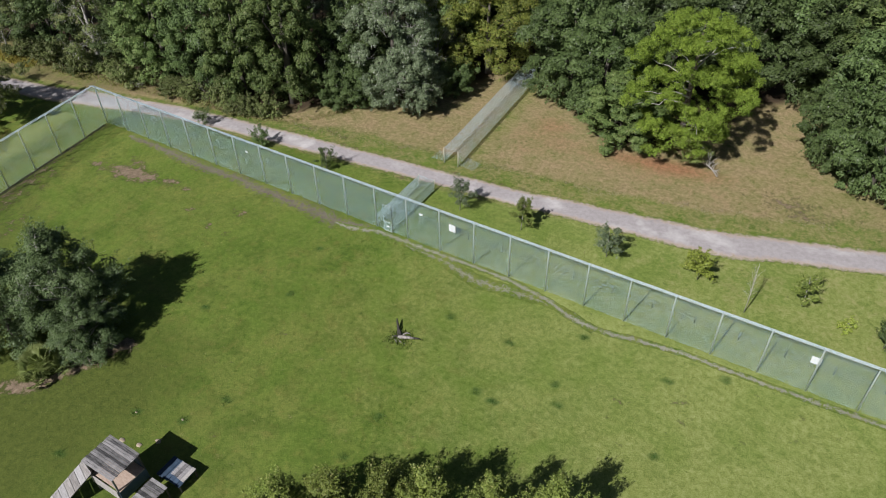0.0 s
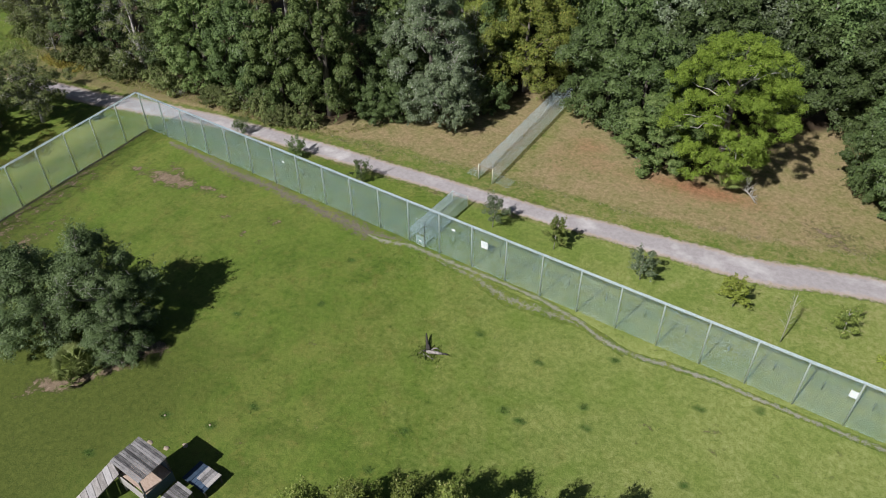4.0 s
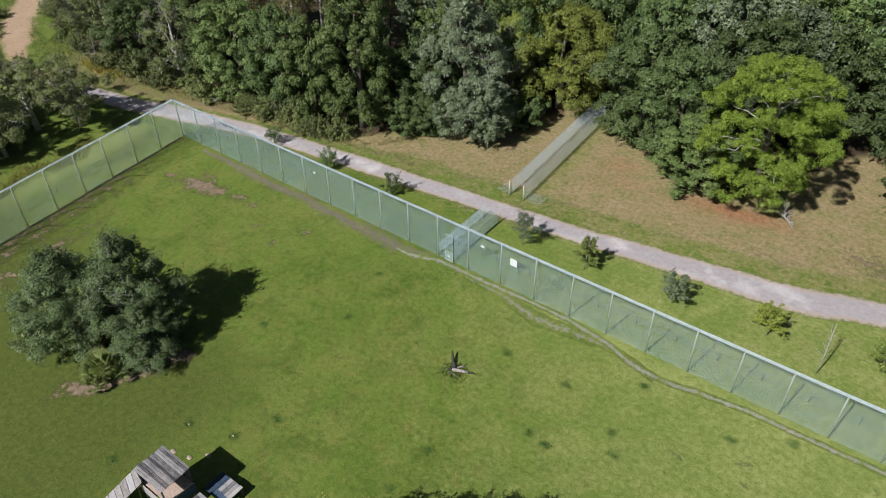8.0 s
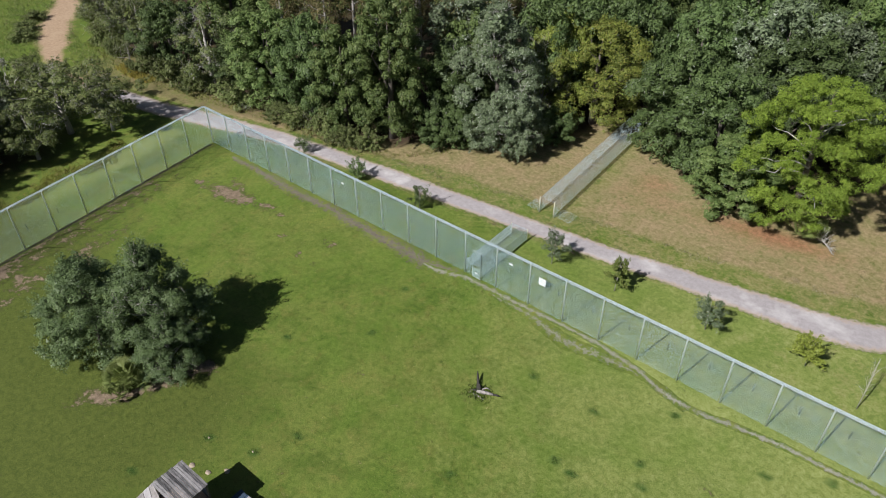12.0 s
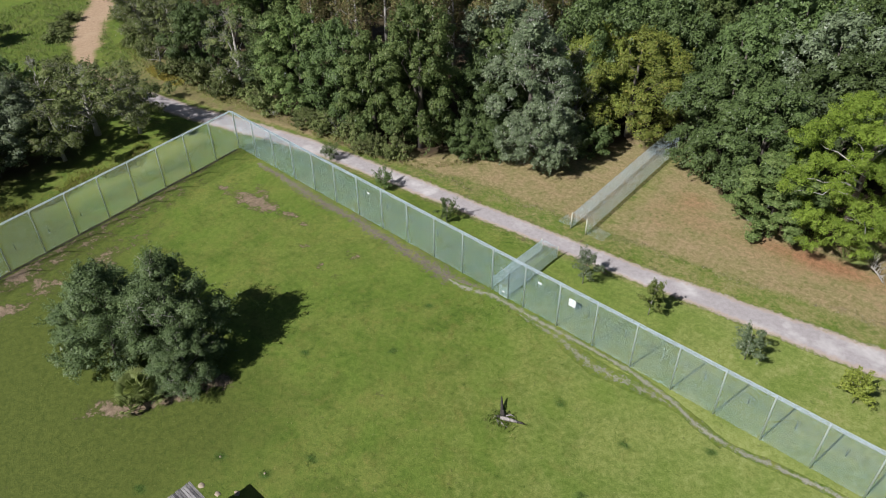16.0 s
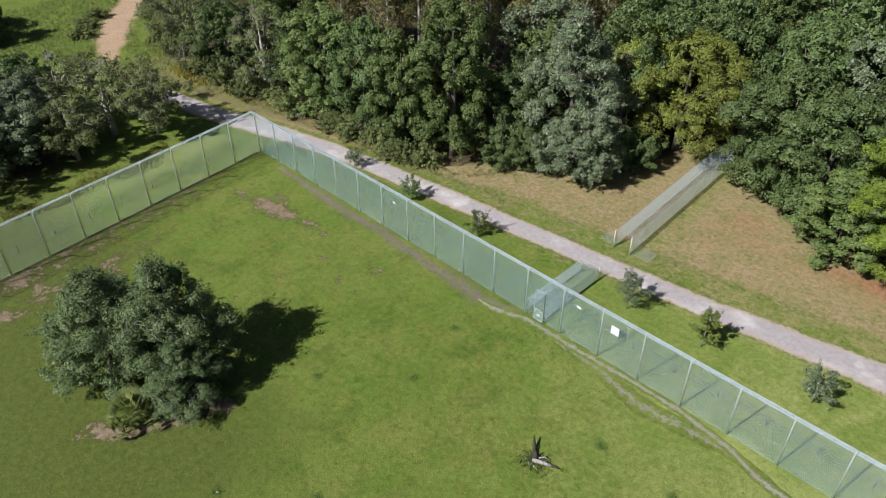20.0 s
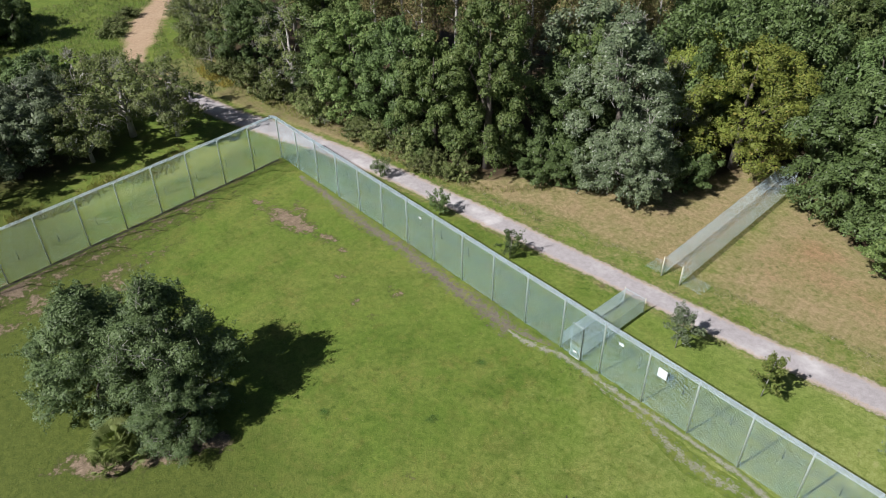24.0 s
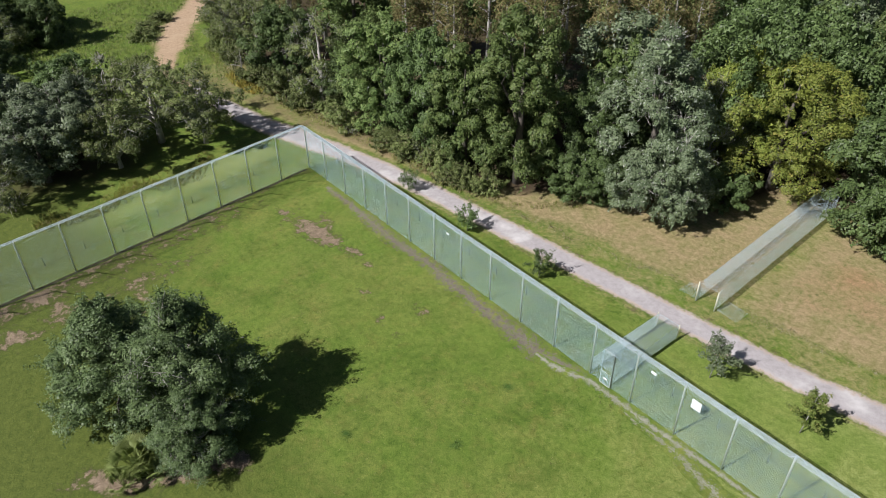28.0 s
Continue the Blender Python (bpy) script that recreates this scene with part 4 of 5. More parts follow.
        part("twig_spray", raw("twig_spray", *wires(lines, 0.0009 * h), PALE_BARK), t, "bleached bare twigs")["kind"] = "stuff"
    return t


def pine_tree(h, r, label):
    """A broad uneven dome of rounded needle tufts on bare limbs."""
    t = thing("pine_tree", (0, 0, -60), label, "tree")
    part("trunk", raw("trunk", *tube([(1.2, -0.3, -0.1), (0.8, -0.1, h * 0.25), (0.0, 0.1, h * 0.6), (0.05, 0, h * 0.9)], [0.34, 0.27, 0.18, 0.05], 11), PINE_BARK, True), t)
    boughs = []
    for k in range(86):
        u = (k + 0.5) / 86
        z = 1.8 + (h - 2.8) * u
        reach = r * max(0.02, 1 - max(0.0, (u - 0.40) / 0.60) ** 2.2) ** 0.5 * (0.62 + 0.38 * min(1, u / 0.40)) * (rng.uniform(0.2, 0.6) if k % 3 == 0 else rng.uniform(0.72, 0.92))
        a = k * 2.39996 + rng.uniform(-0.35, 0.35)
        tip = np.array([reach * math.cos(a), reach * math.sin(a), z])
        boughs.append((*tip, rng.uniform(0.8, 1.4)))
        if k % 5 == 0:
            part("branch", limb_mesh("branch", (0, 0, max(1.5, z - 1.2)), tip - [0, 0, 0.4], 0.07, PALE_BARK, 0.06), t)
    tufts = []
    for x, y, z, R in boughs:
        for _ in range(11):
            d = unit(rng.normal(size=3) * [1, 1, 0.75] + [0.35 * x / r, 0.35 * y / r, 0.35])
            tufts.append((x + d[0] * R * 0.95, y + d[1] * R * 0.95, z + d[2] * R * 0.5, rng.uniform(0.32, 0.56)))
    tufts = np.array(tufts)
    n = 105
    d = unit(rng.normal(size=(len(tufts) * n, 3)) + [0, 0, 0.45])
    c = np.repeat(tufts, n, 0)
    place = c[:, :3] + d * c[:, 3:4] * rng.uniform(0.45, 1.0, (len(d), 1)) * [1, 1, 0.85]
    normal = d + rng.normal(size=d.shape) * 0.45 + [0, 0, 0.3]
    part("crown", leaf_mesh("crown", place, normal, rng.uniform(0.075, 0.13, len(d)), NEEDLE, along=d * 0.8 + rng.normal(size=d.shape) * 0.6, slim=0.3), t)
    return t


def cypress_tree(h, label):
    t = thing("cypress_tree", (0, 0, -60), label, "tree")
    part("trunk", raw("trunk", *tube([(0, 0, -0.1), (0.05, 0, h * 0.4), (0, 0.05, h * 0.97)], [0.30, 0.17, 0.03], 8), PALE_BARK, True), t)
    spots = []
    for k in range(46):
        u = 0.3 + 0.7 * k / 46
        a, z = k * 2.39996, h * u
        reach = (1.9 * (1 - u) + 0.5) * rng.uniform(0.5, 1.1)
        tip = (reach * math.cos(a), reach * math.sin(a), z + 0.2)
        if k % 4 == 0:
            part("branch", limb_mesh("branch", (0, 0, z - 0.3), tip, 0.04, PALE_BARK, 0.05), t)
        spots.append((*tip, 0.55))
    p, n, s = lobes_to_leaves(spots, 5200, 0.14, loose=1.2, under=1.0)
    part("crown", leaf_mesh("crown", p, n, s, CYPRESS, slim=0.3), t)
    return t


def stand(ob, x, y, turn, sx, sz, label="", group=""):
    """A copy of the tree ob, at its own place and size."""
    c = copy_thing(ob, pose(x, y, 0, 0, 0, turn) @ Matrix.Diagonal((sx, sx, sz, 1)))
    return tagged(c, label, "", group)


# one of each kind, at its own place
kinds = {
    "oak_a": broadleaf("oak_tree", 11.0, 4.7, 0.4, 112, 0.82, 30000, 0.118, OAK, BARK, "dark green live oak with a rounded dense crown", moss=220, sprays=90, shoot=0.7),
    "oak_b": broadleaf("oak_tree", 12.0, 4.5, 0.6, 119, 0.80, 30000, 0.118, OAK, BARK, "dark green live oak with an uneven crown", moss=150, tall=0.2, sprays=90, shoot=0.7),
    "oak_c": broadleaf("oak_tree", 8.5, 4.5, 0.2, 98, 0.78, 27000, 0.112, OAK, BARK, "low spreading dark green oak", moss=120, sprays=90, shoot=0.7),
    "open_oak": broadleaf("oak_tree", 8.5, 4.9, 2.2, 56, 0.62, 13000, 0.10, SHRUB, PALE_BARK, "open grey-green oak with bare limbs showing", moss=900, bare_twigs=26, limbs=9, sprays=120, shoot=1.0, fill=5),
    "grey": broadleaf("mossy_oak_tree", 15.0, 5.4, 0.3, 160, 0.80, 60000, 0.095, GREY_OAK, BARK, "grey-green oak draped with hanging moss", moss=1900, bare_twigs=46, tall=0.0, profile=0.55, sprays=170, shoot=0.8, hollow=0.12),
    "grey_low": broadleaf("mossy_oak_tree", 8.4, 4.0, 1.2, 77, 0.75, 23000, 0.108, GREY_OAK, BARK, "lower grey-green oak with its crown over bare ground", moss=500, bare_twigs=8, sprays=80, shoot=0.7),
    "gum_a": broadleaf("sweetgum_tree", 15.0, 4.1, 0.3, 126, 0.72, 38000, 0.112, GUM, BARK, "tall bright green tree with leafy boughs to the ground", moss=100, tall=0.3, bare_twigs=3, sprays=130, shoot=0.8),
    "gum_b": broadleaf("sweetgum_tree", 11.5, 4.3, 0.2, 105, 0.72, 29000, 0.115, GUM, BARK, "green broadleaf tree at the edge of the woods", moss=150, tall=0.2, sprays=110, shoot=0.8),
    "yellow": broadleaf("maple_tree", 11.5, 4.8, 1.0, 150, 0.74, 50000, 0.080, YELLOW, BARK, "yellow-green tree turning with the season", moss=200, sprays=150, shoot=0.6, hollow=0.0, profile=0.75),
    "thin": broadleaf("bare_tree", 9.5, 3.8, 0.6, 42, 0.6, 6500, 0.10, SHRUB, PALE_BARK, "half-bare grey tree with bleached twigs", moss=600, bare_twigs=46, limbs=9, sprays=50, fill=3),
    "rear_a": broadleaf("oak_tree", 12.5, 5.0, 3.0, 84, 0.90, 12500, 0.14, OAK, BARK, "dark green oak deep in the woods", moss=50, limbs=2, sprays=40, shoot=0.8),
    "rear_b": broadleaf("oak_tree", 13.0, 4.6, 3.5, 84, 0.86, 12500, 0.14, GREY_OAK, BARK, "greyish oak crown deep in the woods", moss=80, limbs=2, tall=0.2, sprays=40, shoot=0.8),
    "rear_c": broadleaf("sweetgum_tree", 13.0, 4.2, 3.0, 77, 0.82, 12500, 0.14, GUM, BARK, "green tree crown deep in the woods", limbs=2, tall=0.2, sprays=40, shoot=0.8),
    "bush": broadleaf("shrub", 2.6, 1.9, 0.1, 35, 0.40, 3400, 0.09, SHRUB, BARK, "leafy green shrub at the edge of the woods", profile=0.6, limbs=3, sprays=30, shoot=0.6, fill=8),
    "dead_shrub": broadleaf("shrub", 3.4, 1.8, 0.2, 25, 0.32, 700, 0.09, SHRUB, PALE_BARK, "bare grey shrub with a few leaves", profile=0.8, limbs=5, bare_twigs=18, sprays=8, fill=1),
    "cypress": cypress_tree(14.0, "slender russet cypress with a pale trunk"),
    "pine": pine_tree(14.2, 5.8, "large bright yellow-green pine at the edge of the clearing"),
}

FRONT = [  # kind, x, y, size across, size up
    ("thin", -36, 9.5, 1.0, 0.75), ("open_oak", -31, 9.5, 0.9, 0.85), ("open_oak", -25.5, 8.4, 0.85, 0.95), ("oak_c", -18.5, 8.0, 0.9, 1.05), ("thin", -12, 8.8, 1.05, 0.95), ("bush", -14.8, 5.8, 1.1, 1.2), ("bush", -11.2, 6.2, 1.0, 1.0), ("gum_b", -6.5, 11.6, 0.9, 0.85), ("oak_c", -9, 10.4, 0.7, 0.7), ("gum_b", -1.8, 10.0, 1.0, 1.0),
    ("oak_a", 4.0, 11.0, 0.85, 1.05), ("gum_b", 9.0, 10.8, 0.8, 1.0), ("gum_a", 14.0, 12.6, 0.95, 1.04), ("grey", 22.6, 18.9, 1.0, 1.0), ("grey_low", 26.0, 16.9, 0.8, 0.85), ("yellow", 28.6, 28.4, 1.15, 1.02), ("yellow", 24.8, 27.6, 0.72, 1.05), ("thin", 24.2, 24.6, 0.8, 1.0),
    ("oak_a", 38.5, 27.5, 1.05, 1.05), ("oak_b", 43, 25.5, 1.05, 0.92), ("gum_b", 46.4, 21.9, 0.88, 0.62), ("oak_b", 47, 33, 1.15, 1.1), ("oak_a", 53, 37.5, 1.1, 1.1), ("oak_b", 61, 38, 1.1, 1.0), ("oak_c", 61.5, 39.5, 0.9, 0.9),
    ("oak_a", 66.0, 30.5, 1.1, 1.2), ("oak_c", 67.6, 24.8, 1.0, 1.25), ("oak_a", 73.5, 27, 1.0, 1.05), ("oak_b", 22, 34, 1.0, 1.1), ("oak_b", 36, 36, 1.05, 1.05), ("oak_c", 63.5, 27.5, 0.7, 0.9), ("oak_b", 18.4, 17.5, 0.75, 0.85), ("gum_b", 17.2, 21.5, 0.8, 1.0), ("oak_a", 9.5, 16.5, 0.8, 1.05), ("oak_c", 18.6, 14.4, 0.5, 0.5), ("gum_b", 19.0, 19.5, 0.7, 0.8), ("oak_c", 21.0, 15.8, 0.55, 0.55), ("oak_c", 25.6, 21.2, 0.45, 0.4), ("oak_c", 27.9, 22.6, 0.5, 0.48),
    ("open_oak", -13.6, -8.4, 1.25, 0.88), ("grey_low", -12.5, -19.0, 1.0, 0.85), ("open_oak", -11.0, -13.2, 0.75, 0.72), ("open_oak", -19.5, -7.2, 0.75, 0.7), ("open_oak", -10.6, -5.2, 0.8, 0.78), ("grey_low", -16.5, -15.5, 1.0, 0.85), ("oak_c", -17.5, -23.0, 0.9, 0.85), ("oak_c", -24.0, -13.0, 0.85, 0.8), ("thin", -10.0, -23.5, 0.9, 0.8), ("open_oak", -37.5, 10.5, 0.9, 0.8), ("bush", -33, -3.4, 0.9, 0.7), ("bush", -43.5, 0.6, 0.9, 0.6), ("bush", -46.5, 2.6, 0.9, 0.5), ("bush", -49.5, 5.4, 0.9, 0.5), ("thin", -19.5, -10.5, 0.9, 0.8), ("grey_low", -23, -20, 1.0, 0.85), ("oak_a", -33, -20, 1.0, 0.8), ("open_oak", -43, -18, 1.0, 0.85), ("oak_a", -57, -12, 1.1, 0.8), ("oak_c", -50, -9.0, 0.75, 0.8), ("oak_a", -52, -17, 1.2, 0.8),
]
for i, (kind, x, y, sx, sz) in enumerate(FRONT):
    stand(kinds[kind], x, y, i * 77.0, sx, sz, group="trees at the edge of the woods" if y > 0 else "trees beyond the side fence")
stand(kinds["pine"], 51.6, 22.4, 110, 1.0, 1.0)
# the woods behind, on an uneven grid
wood = np.random.default_rng(5)
edge = np.array(WOOD_EDGE, float)
for gx in np.arange(-62, 90, 6.6):
    for gy in np.arange(10, 84, 6.6):
        x, y = gx + wood.uniform(-2, 2), gy + wood.uniform(-2, 2)
        if y < np.interp(x, edge[:, 0], edge[:, 1]) + (7.0 if -36 < x < 16 else 9.5) or y > 56 + 0.18 * x or x < -38 or y > np.interp(x, edge[:, 0], edge[:, 1]) + np.interp(x, [-24, -8, 2, 55, 62], [14, 34, 46, 36, 16]):
            continue
        if 16 < x < 21 and y < 38:
            continue
        brown = -36 < x < 16 and y < 46
        kind = "cypress" if brown and wood.random() < 0.85 else ("rear_c" if wood.random() < 0.22 else ("rear_a" if wood.random() < 0.6 else "rear_b"))
        s = wood.uniform(0.9, 1.15)
        stand(kinds[kind], x, y, wood.uniform(0, 360), s, s * wood.uniform(0.9, 1.15), group="trees of the woods")
        if kind == "cypress":
            stand(kinds[kind], x + wood.uniform(1.5, 3), y + wood.uniform(-2, 2), wood.uniform(0, 360), s, s * wood.uniform(0.8, 1.05), group="trees of the woods")
# shrubs along the edge of the woods
for x in np.arange(-34, 15, 2.1):
    y = np.interp(x, edge[:, 0], edge[:, 1]) + wood.uniform(-0.7, 1.2)
    s = wood.uniform(0.35, 1.15)
    stand(kinds["dead_shrub" if wood.random() < 0.22 else "bush"], x + wood.uniform(-0.9, 0.9), y, wood.uniform(0, 360), s * 0.9, s * wood.uniform(0.6, 1.3), group="shrubs along the woods")

# ---- the tree clump inside the enclosure ----
clump_a = broadleaf("oak_tree", 8.6, 3.5, 0.0, 119, 0.66, 50000, 0.070, DARK_OAK, BARK, "dense dark oak with boughs to the ground", moss=300, profile=0.5, sprays=260, fill=40, shoot=0.75, hollow=0.12)
clump_b = broadleaf("oak_tree", 9.6, 3.3, 0.1, 119, 0.66, 50000, 0.070, DARK_OAK, PALE_BARK, "dark oak with grey twigs and low boughs", moss=700, bare_twigs=20, profile=0.5, sprays=280, fill=40, shoot=0.8, hollow=0.14)
for ob, x, y, turn, sx, sz in ((clump_a, 17.4, -22.7, 0, 1.12, 0.84), (clump_b, 21.5, -19.8, 60, 1.06, 0.93), (clump_b, 24.1, -20.9, 200, 0.68, 0.52)):
    stand(ob, x, y, turn, sx, sz, group="oaks of the clump")
# young trees beside the house: jagged upright crowns
near_tree = broadleaf("young_tree", 7.0, 1.75, 0.7, 44, 0.42, 9500, 0.075, YOUNG, BARK, "leafy young tree with upright jagged boughs", profile=0.7, sprays=150, shoot=1.0, rise=1.6)
for x, y, s in ((45.2, -24.5, 0.84), (47.4, -23.1, 0.87), (49.6, -21.7, 0.86), (51.6, -20.6, 0.88), (54.6, -19.3, 0.86), (57.4, -17.9, 0.87)):
    stand(near_tree, x, y, x * 40, s, s, group="young trees in the enclosure")


def palmetto(x, y, size, fans, label):
    p = thing("palmetto", (x, y, 0), label, "palm")
    for k in range(fans):
        a, lift = k * 2.39996, rng.uniform(0.3, 1.45)
        d = np.array([math.cos(a) * math.cos(lift), math.sin(a) * math.cos(lift), math.sin(lift)])
        c = d * size * rng.uniform(0.5, 0.9) + [0, 0, 0.3 * size]
        side = unit(np.cross(d, [0, 0, 1.0]))
        up = np.cross(side, d)
        n = 15
        ang = np.linspace(-1.35, 1.35, n)
        ray = unit(np.cos(ang)[:, None] * d + np.sin(ang)[:, None] * side + [0, 0, -0.18])
        L = size * 0.46
        verts, faces = [tuple(c)], []
        for k2 in range(n):
            w = unit(np.cross(ray[k2], up)) * L * 0.055
            mid_rib = c + ray[k2] * L * 0.45
            tip = c + ray[k2] * L * rng.uniform(0.85, 1.1) + [0, 0, -0.06]
            m0 = len(verts)
            verts += [tuple(mid_rib - w), tuple(tip), tuple(mid_rib + w), tuple(mid_rib - up * 0.02)]
            faces += [(0, m0, m0 + 3), (0, m0 + 3, m0 + 2), (m0, m0 + 1, m0 + 3), (m0 + 3, m0 + 1, m0 + 2)]
        f = part("fan", raw("fan", verts, faces, PALM), p)
        part("stalk", raw("stalk", *tube([(0, 0, 0.05), tuple(c * 0.5 + [0, 0, 0.05]), tuple(c)], [0.02, 0.016, 0.01], 5), PALM), f)
    return p


for x, y, s, n in ((22.9, -24.0, 1.35, 44), (24.0, -23.6, 1.05, 28), (23.7, -24.9, 0.9, 18), (52.5, 21.9, 2.1, 24), (53.9, 22.6, 1.2, 10)):
    palmetto(x, y, s, n, "fan-leaved green palmetto" + (" at the foot of the oaks" if y < 0 else " at the foot of the pine"))


def dead_branch(x, y):
    b = thing("dead_branch", (x, y, 0), "tangled bleached dead branch lying by the pine", "branch")
    part("bough", raw("bough", *tube([(-0.9, 0.5, 0.5), (-0.3, 0.1, 0.7), (0.4, -0.2, 0.35), (0.9, -0.5, 0.05)], [0.08, 0.07, 0.05, 0.03], 7), PALE_BARK, True), b)
    for k in range(38):
        u = rng.uniform(-0.8, 0.7)
        tip = (u + rng.uniform(-0.6, 0.8), -u * 0.55 + rng.uniform(-0.6, 0.6), rng.uniform(0.05, 2.2))
        part("twig", limb_mesh("twig", (u, -u * 0.55, 0.45), tip, 0.02, PALE_BARK, 0.1, 0.008), b)


dead_branch(54.9, 21.3)

# ---- saplings along the road ----
def sapling(x, y, h, r, count, leaf, label, size=0.07, twigs=0, slim=0.55, bark=None):
    bark = bark or PALE_BARK
    s = thing("sapling", (x, y, 0), label, "sapling", "saplings along the road")
    lean = rng.uniform(-0.08, 0.08, 2) * h
    part("trunk", raw("trunk", *tube([(0, 0, -0.05), (lean[0] * 0.3 + 0.03, lean[1] * 0.3, h * 0.4), (lean[0], lean[1], h * 0.95)], [0.042, 0.03, 0.008], 7), bark, True), s, "slender trunk")
    lobes = []
    n = 24 if count < 200 else 18
    for k in range(n):
        u, a = 0.30 + 0.64 * (k + 0.5) / n, k * 2.39996
        q = r * max(0.05, 1 - abs(2 * u - 1.05) ** 2 * 0.9) ** 0.5 * rng.uniform(0.3, 1.0)
        tip = (q * math.cos(a) + lean[0] * u, q * math.sin(a) + lean[1] * u, h * u)
        lobes.append((*tip, r * rng.uniform(0.18, 0.34)))
        if k % 2 == 0 or twigs:
            part("twig", limb_mesh("twig", (lean[0] * u, lean[1] * u, h * u * 0.78), tip, 0.008, bark, 0.05, 0.005), s)
    if count:
        p, m, z = (np.concatenate(v) for v in zip(lobes_to_leaves(lobes, int(count * 0.75), size, under=0.9, loose=1.1), spray_leaves(lobes, max(1, count // 80), r * 0.45, size, 0.8, 20)))
        part("crown", leaf_mesh("crown", p, m, z, leaf, slim=slim), s)
    return s


sapling(9.0, 4.5, 1.9, 0.9, 900, OAK, "small dark spiky sapling by the road", 0.16, 1, 0.16)
sapling(17.0, 4.3, 2.0, 0.85, 1200, OAK, "small dark green sapling by the road", 0.12, 0, 0.3)
sapling(24.7, 4.5, 2.2, 0.85, 1700, OAK, "small dark green sapling by the road")
sapling(38.4, 5.27, 3.0, 0.95, 2500, GREY_OAK, "young grey-green tree by the road")
sapling(44.05, 5.5, 3.1, 0.74, 2900, OLIVE, "young yellow-green tree by the road")
sapling(51.3, 5.87, 3.0, 1.0, 2700, GREY_OAK, "young grey-green tree by the road")
sapling(58.15, 6.8, 2.6, 0.95, 2500, LIME, "young bright yellow-green tree by the road", 0.09)
sapling(62.0, 5.1, 4.8, 0.7, 190, GREY_OAK, "bare thin grey sapling", 0.05, 1, 0.3, TWIG_BARK)
sapling(65.4, 7.85, 2.7, 0.9, 2000, YOUNG, "young grey-green tree by the road")
sapling(68.4, 6.6, 1.1, 0.5, 700, LIME, "small yellow-green seedling in the grass")
sapling(70.9, 6.4, 2.6, 0.85, 2000, OAK, "young dark green tree by the road")

# ---- flat stones by the climbing house ----
for x, y, r in ((31.1, -23.1, 0.1), (34.1, -22.0, 0.08), (32.0, -25.0, 0.24), (33.2, -24.7, 0.2), (34.0, -23.9, 0.22)):
    rim = [(r * rng.uniform(0.75, 1.2) * math.cos(a), r * rng.uniform(0.6, 1.0) * math.sin(a)) for a in np.arange(0, 2 * math.pi, 0.7)]
    k = len(rim)
    v = [(p, q, -0.02) for p, q in rim] + [(p * 0.93, q * 0.93, 0.025) for p, q in rim] + [(0, 0, 0.03)]
    f = [(i, (i + 1) % k, k + (i + 1) % k, k + i) for i in range(k)] + [(k + i, k + (i + 1) % k, 2 * k) for i in range(k)]
    st = new("stone", raw("stone", v, f, STONE, True))
    st.matrix_basis = pose(x, y, 0)
    tagged(st, "flat tan stone lying in the grass", "stone", "stones by the climbing house")

# ---- grass that can be told apart ----
def blades(name, places, height, mat, label, spread=0.08, per=5):
    c = np.repeat(places, per, 0)
    a = rng.uniform(0, 2 * math.pi, len(c))
    out = np.stack([np.cos(a), np.sin(a), np.zeros(len(c))], 1)
    hgt = height * rng.uniform(0.5, 1.3, len(c))
    base = c + out * (spread * rng.random((len(c), 1)))
    along = out * 0.55 + [0, 0, 1.0]
    me = leaf_mesh(name, base + unit(along) * hgt[:, None] * 0.5, out + rng.normal(size=out.shape) * 0.4 + [0, 0, 0.5], hgt * 0.5, mat, along=along, slim=0.14)
    return tagged(new(name, me), label, "grass", kind="stuff")


def scatter(n, x0, x1, y0, y1, fit):
    p = np.stack([rng.uniform(x0, x1, n), rng.uniform(y0, y1, n), np.zeros(n)], 1)
    return p[fit(p[:, 0], p[:, 1])]


def off_road(x, y, gap):
    return to_line(x, y, ROAD_LINE)[0] > gap


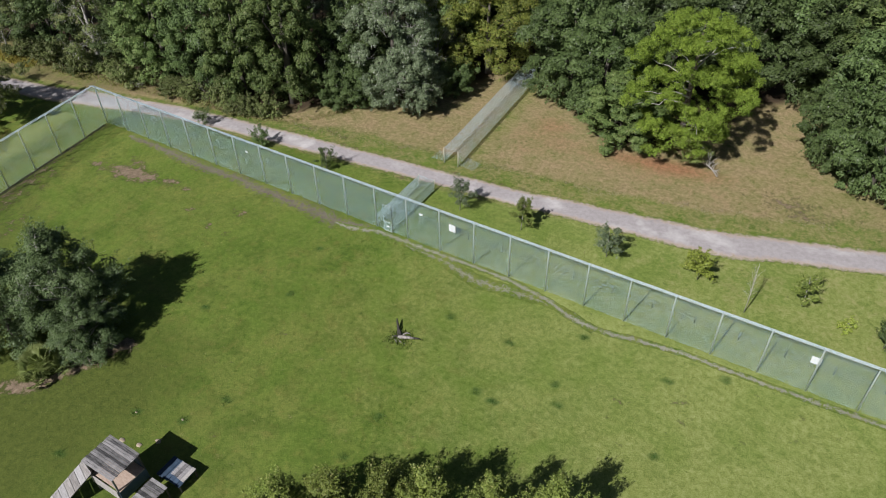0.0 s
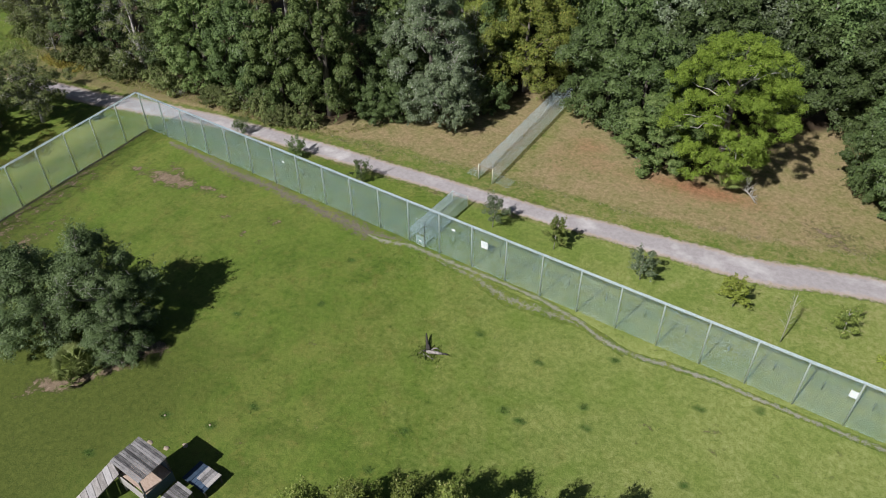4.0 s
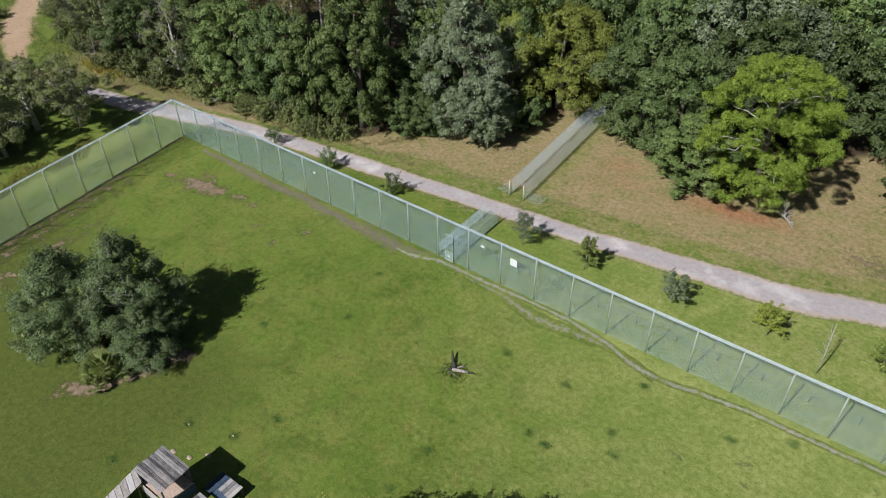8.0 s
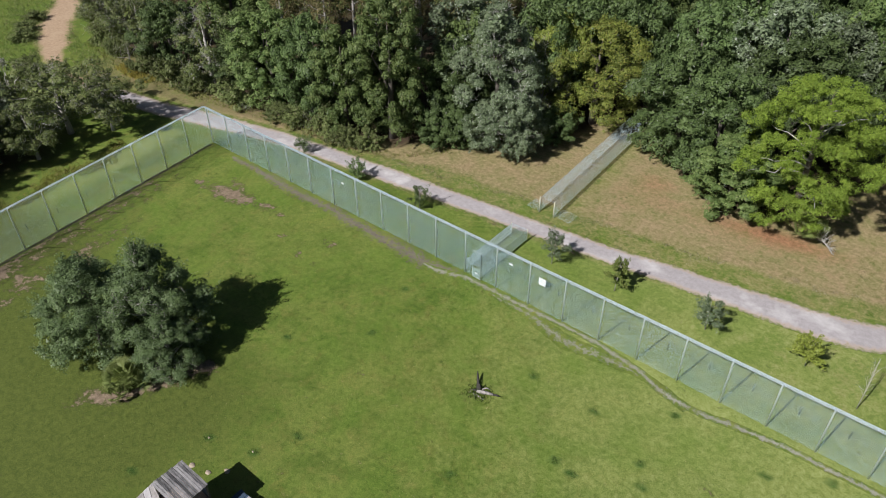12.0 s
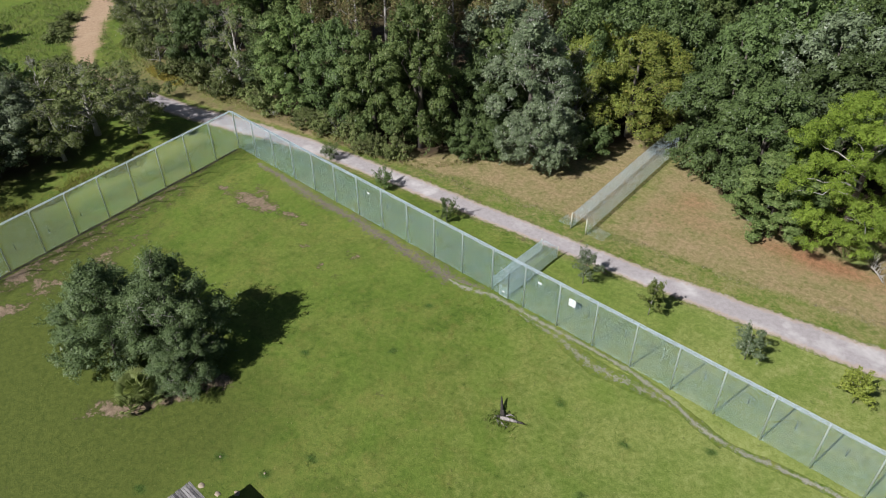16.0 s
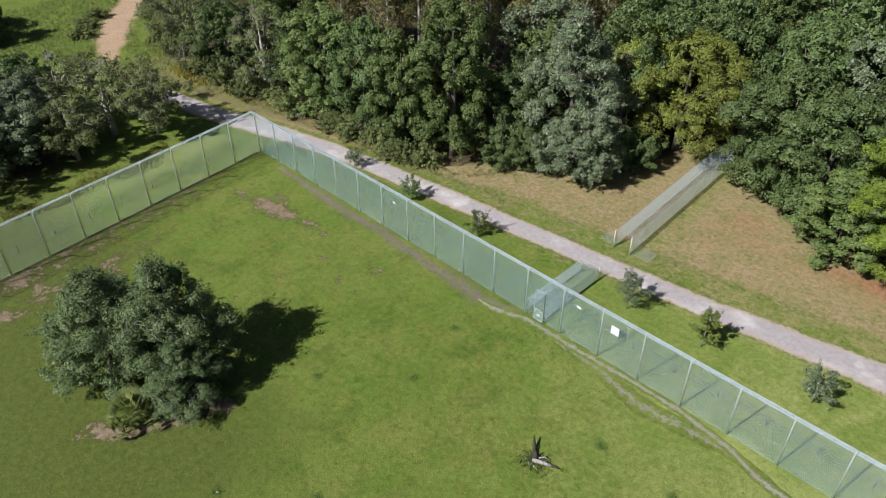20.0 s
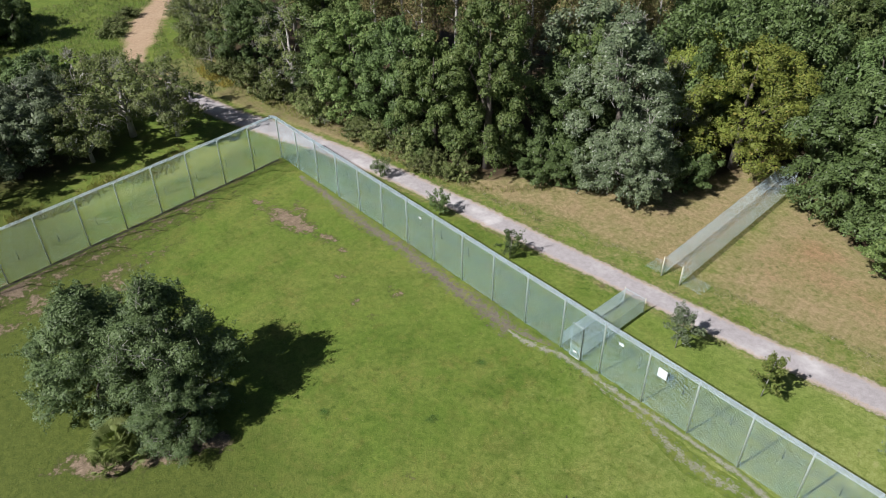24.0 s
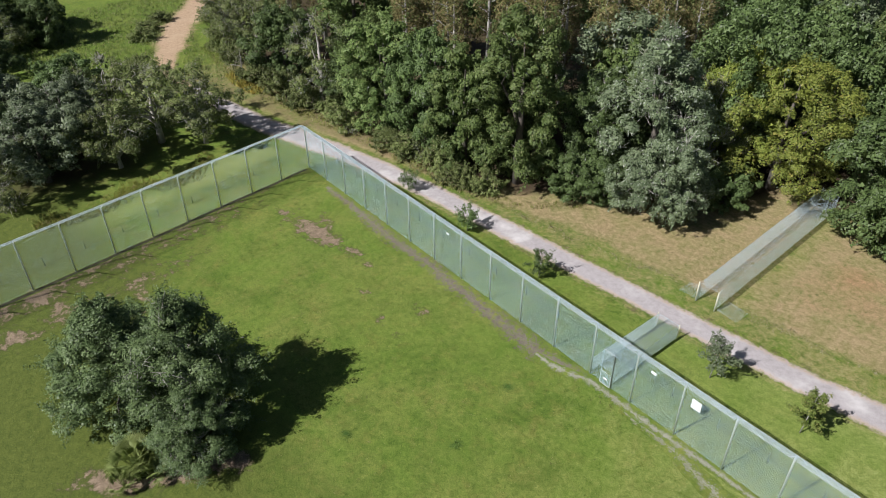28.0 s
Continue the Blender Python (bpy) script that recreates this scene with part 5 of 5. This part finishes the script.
spots = []
for x, y in SPOTS:
    spots.append(rng.normal(size=(int(rng.integers(40, 90)), 3)) * [rng.uniform(0.16, 0.28), rng.uniform(0.14, 0.26), 0] + [x, y, 0])
blades("lush_grass", np.vstack(spots), 0.10, SPOT_GRASS, "small dark lush tufts in the grass", 0.05, 4)
blades("meadow_grass", scatter(9000, -62, -24, -14, 12, lambda x, y: off_road(x, y, 2.5) & (to_line(x, y, SAND_LINE)[0] > 1.8) & (y < np.interp(x, edge[:, 0], edge[:, 1]) - 1)), 0.38, MEADOW, "tall pale meadow grass beyond the sandy track", 0.25, 4)
blades("tall_grass", rng.normal(size=(150, 3)) * [0.45, 0.4, 0] + [42.2, -9.5, 0], 0.3, GRASS, "taller grass grown up round the dead stump", 0.08, 4)
blades("grass", scatter(16000, 6, 74, -28, 3.5, lambda x, y: rng.random(len(x)) < 0.9), 0.10, GRASS, "short rough green grass")
blades("dry_grass", scatter(14000, -5, 76, 7, 27, lambda x, y: off_road(x, y, 2.2) & (y < np.interp(x, edge[:, 0], edge[:, 1]) + 0.5) & (y > np.interp(x, [p[0] for p in ROAD_LINE], [p[1] for p in ROAD_LINE]))), 0.09, DRY_GRASS, "dry brown grass beyond the road")
weed_line = ([19, 25.3, 31.6, 40, 49.5, 60, 66], [9.3, 10.3, 11.7, 12.6, 13.9, 16.7, 18.3])
blades("rough_weeds", scatter(16000, 16, 66, 8, 19, lambda x, y: np.abs(y - np.interp(x, *weed_line) - 0.25 * np.sin(x * 1.3)) < np.abs(rng.normal(size=len(x))) * 0.45 * (0.55 + 0.45 * np.sin(x * 0.7))), 0.17, ROUGH_WEED, "rough dull brown weeds beyond the road", 0.15)
blades("weeds", scatter(11000, -36, 28, 2, 14, lambda x, y: np.abs(y - np.interp(x, edge[:, 0], edge[:, 1]) + 0.6) < 0.8), 0.30, WEED, "tall weeds along the edge of the woods", 0.15)
blades("golden_weeds", scatter(1300, -25, -18, 2.5, 6.5, lambda x, y: np.abs(y - np.interp(x, edge[:, 0], edge[:, 1]) + 0.9) < 0.7), 0.5, GOLD, "golden weeds at the edge of the woods", 0.15)
blades("dry_weeds", scatter(9000, -14, -4, -22, -6, lambda x, y: np.abs(x * math.cos(radians(LEFT_TURN)) + y * math.sin(radians(LEFT_TURN)) + 7.2 + np.sin(y * 0.8)) < 0.9 * np.abs(rng.normal(size=len(x)))), 0.3, GOLD_GREEN, "tall yellow-green weeds beyond the side fence", 0.15)
# the models that the copies were taken from leave the scene
for ob in [*kinds.values(), clump_a, clump_b, near_tree]:
    for o in (*ob.children_recursive, ob):
        bpy.data.objects.remove(o)
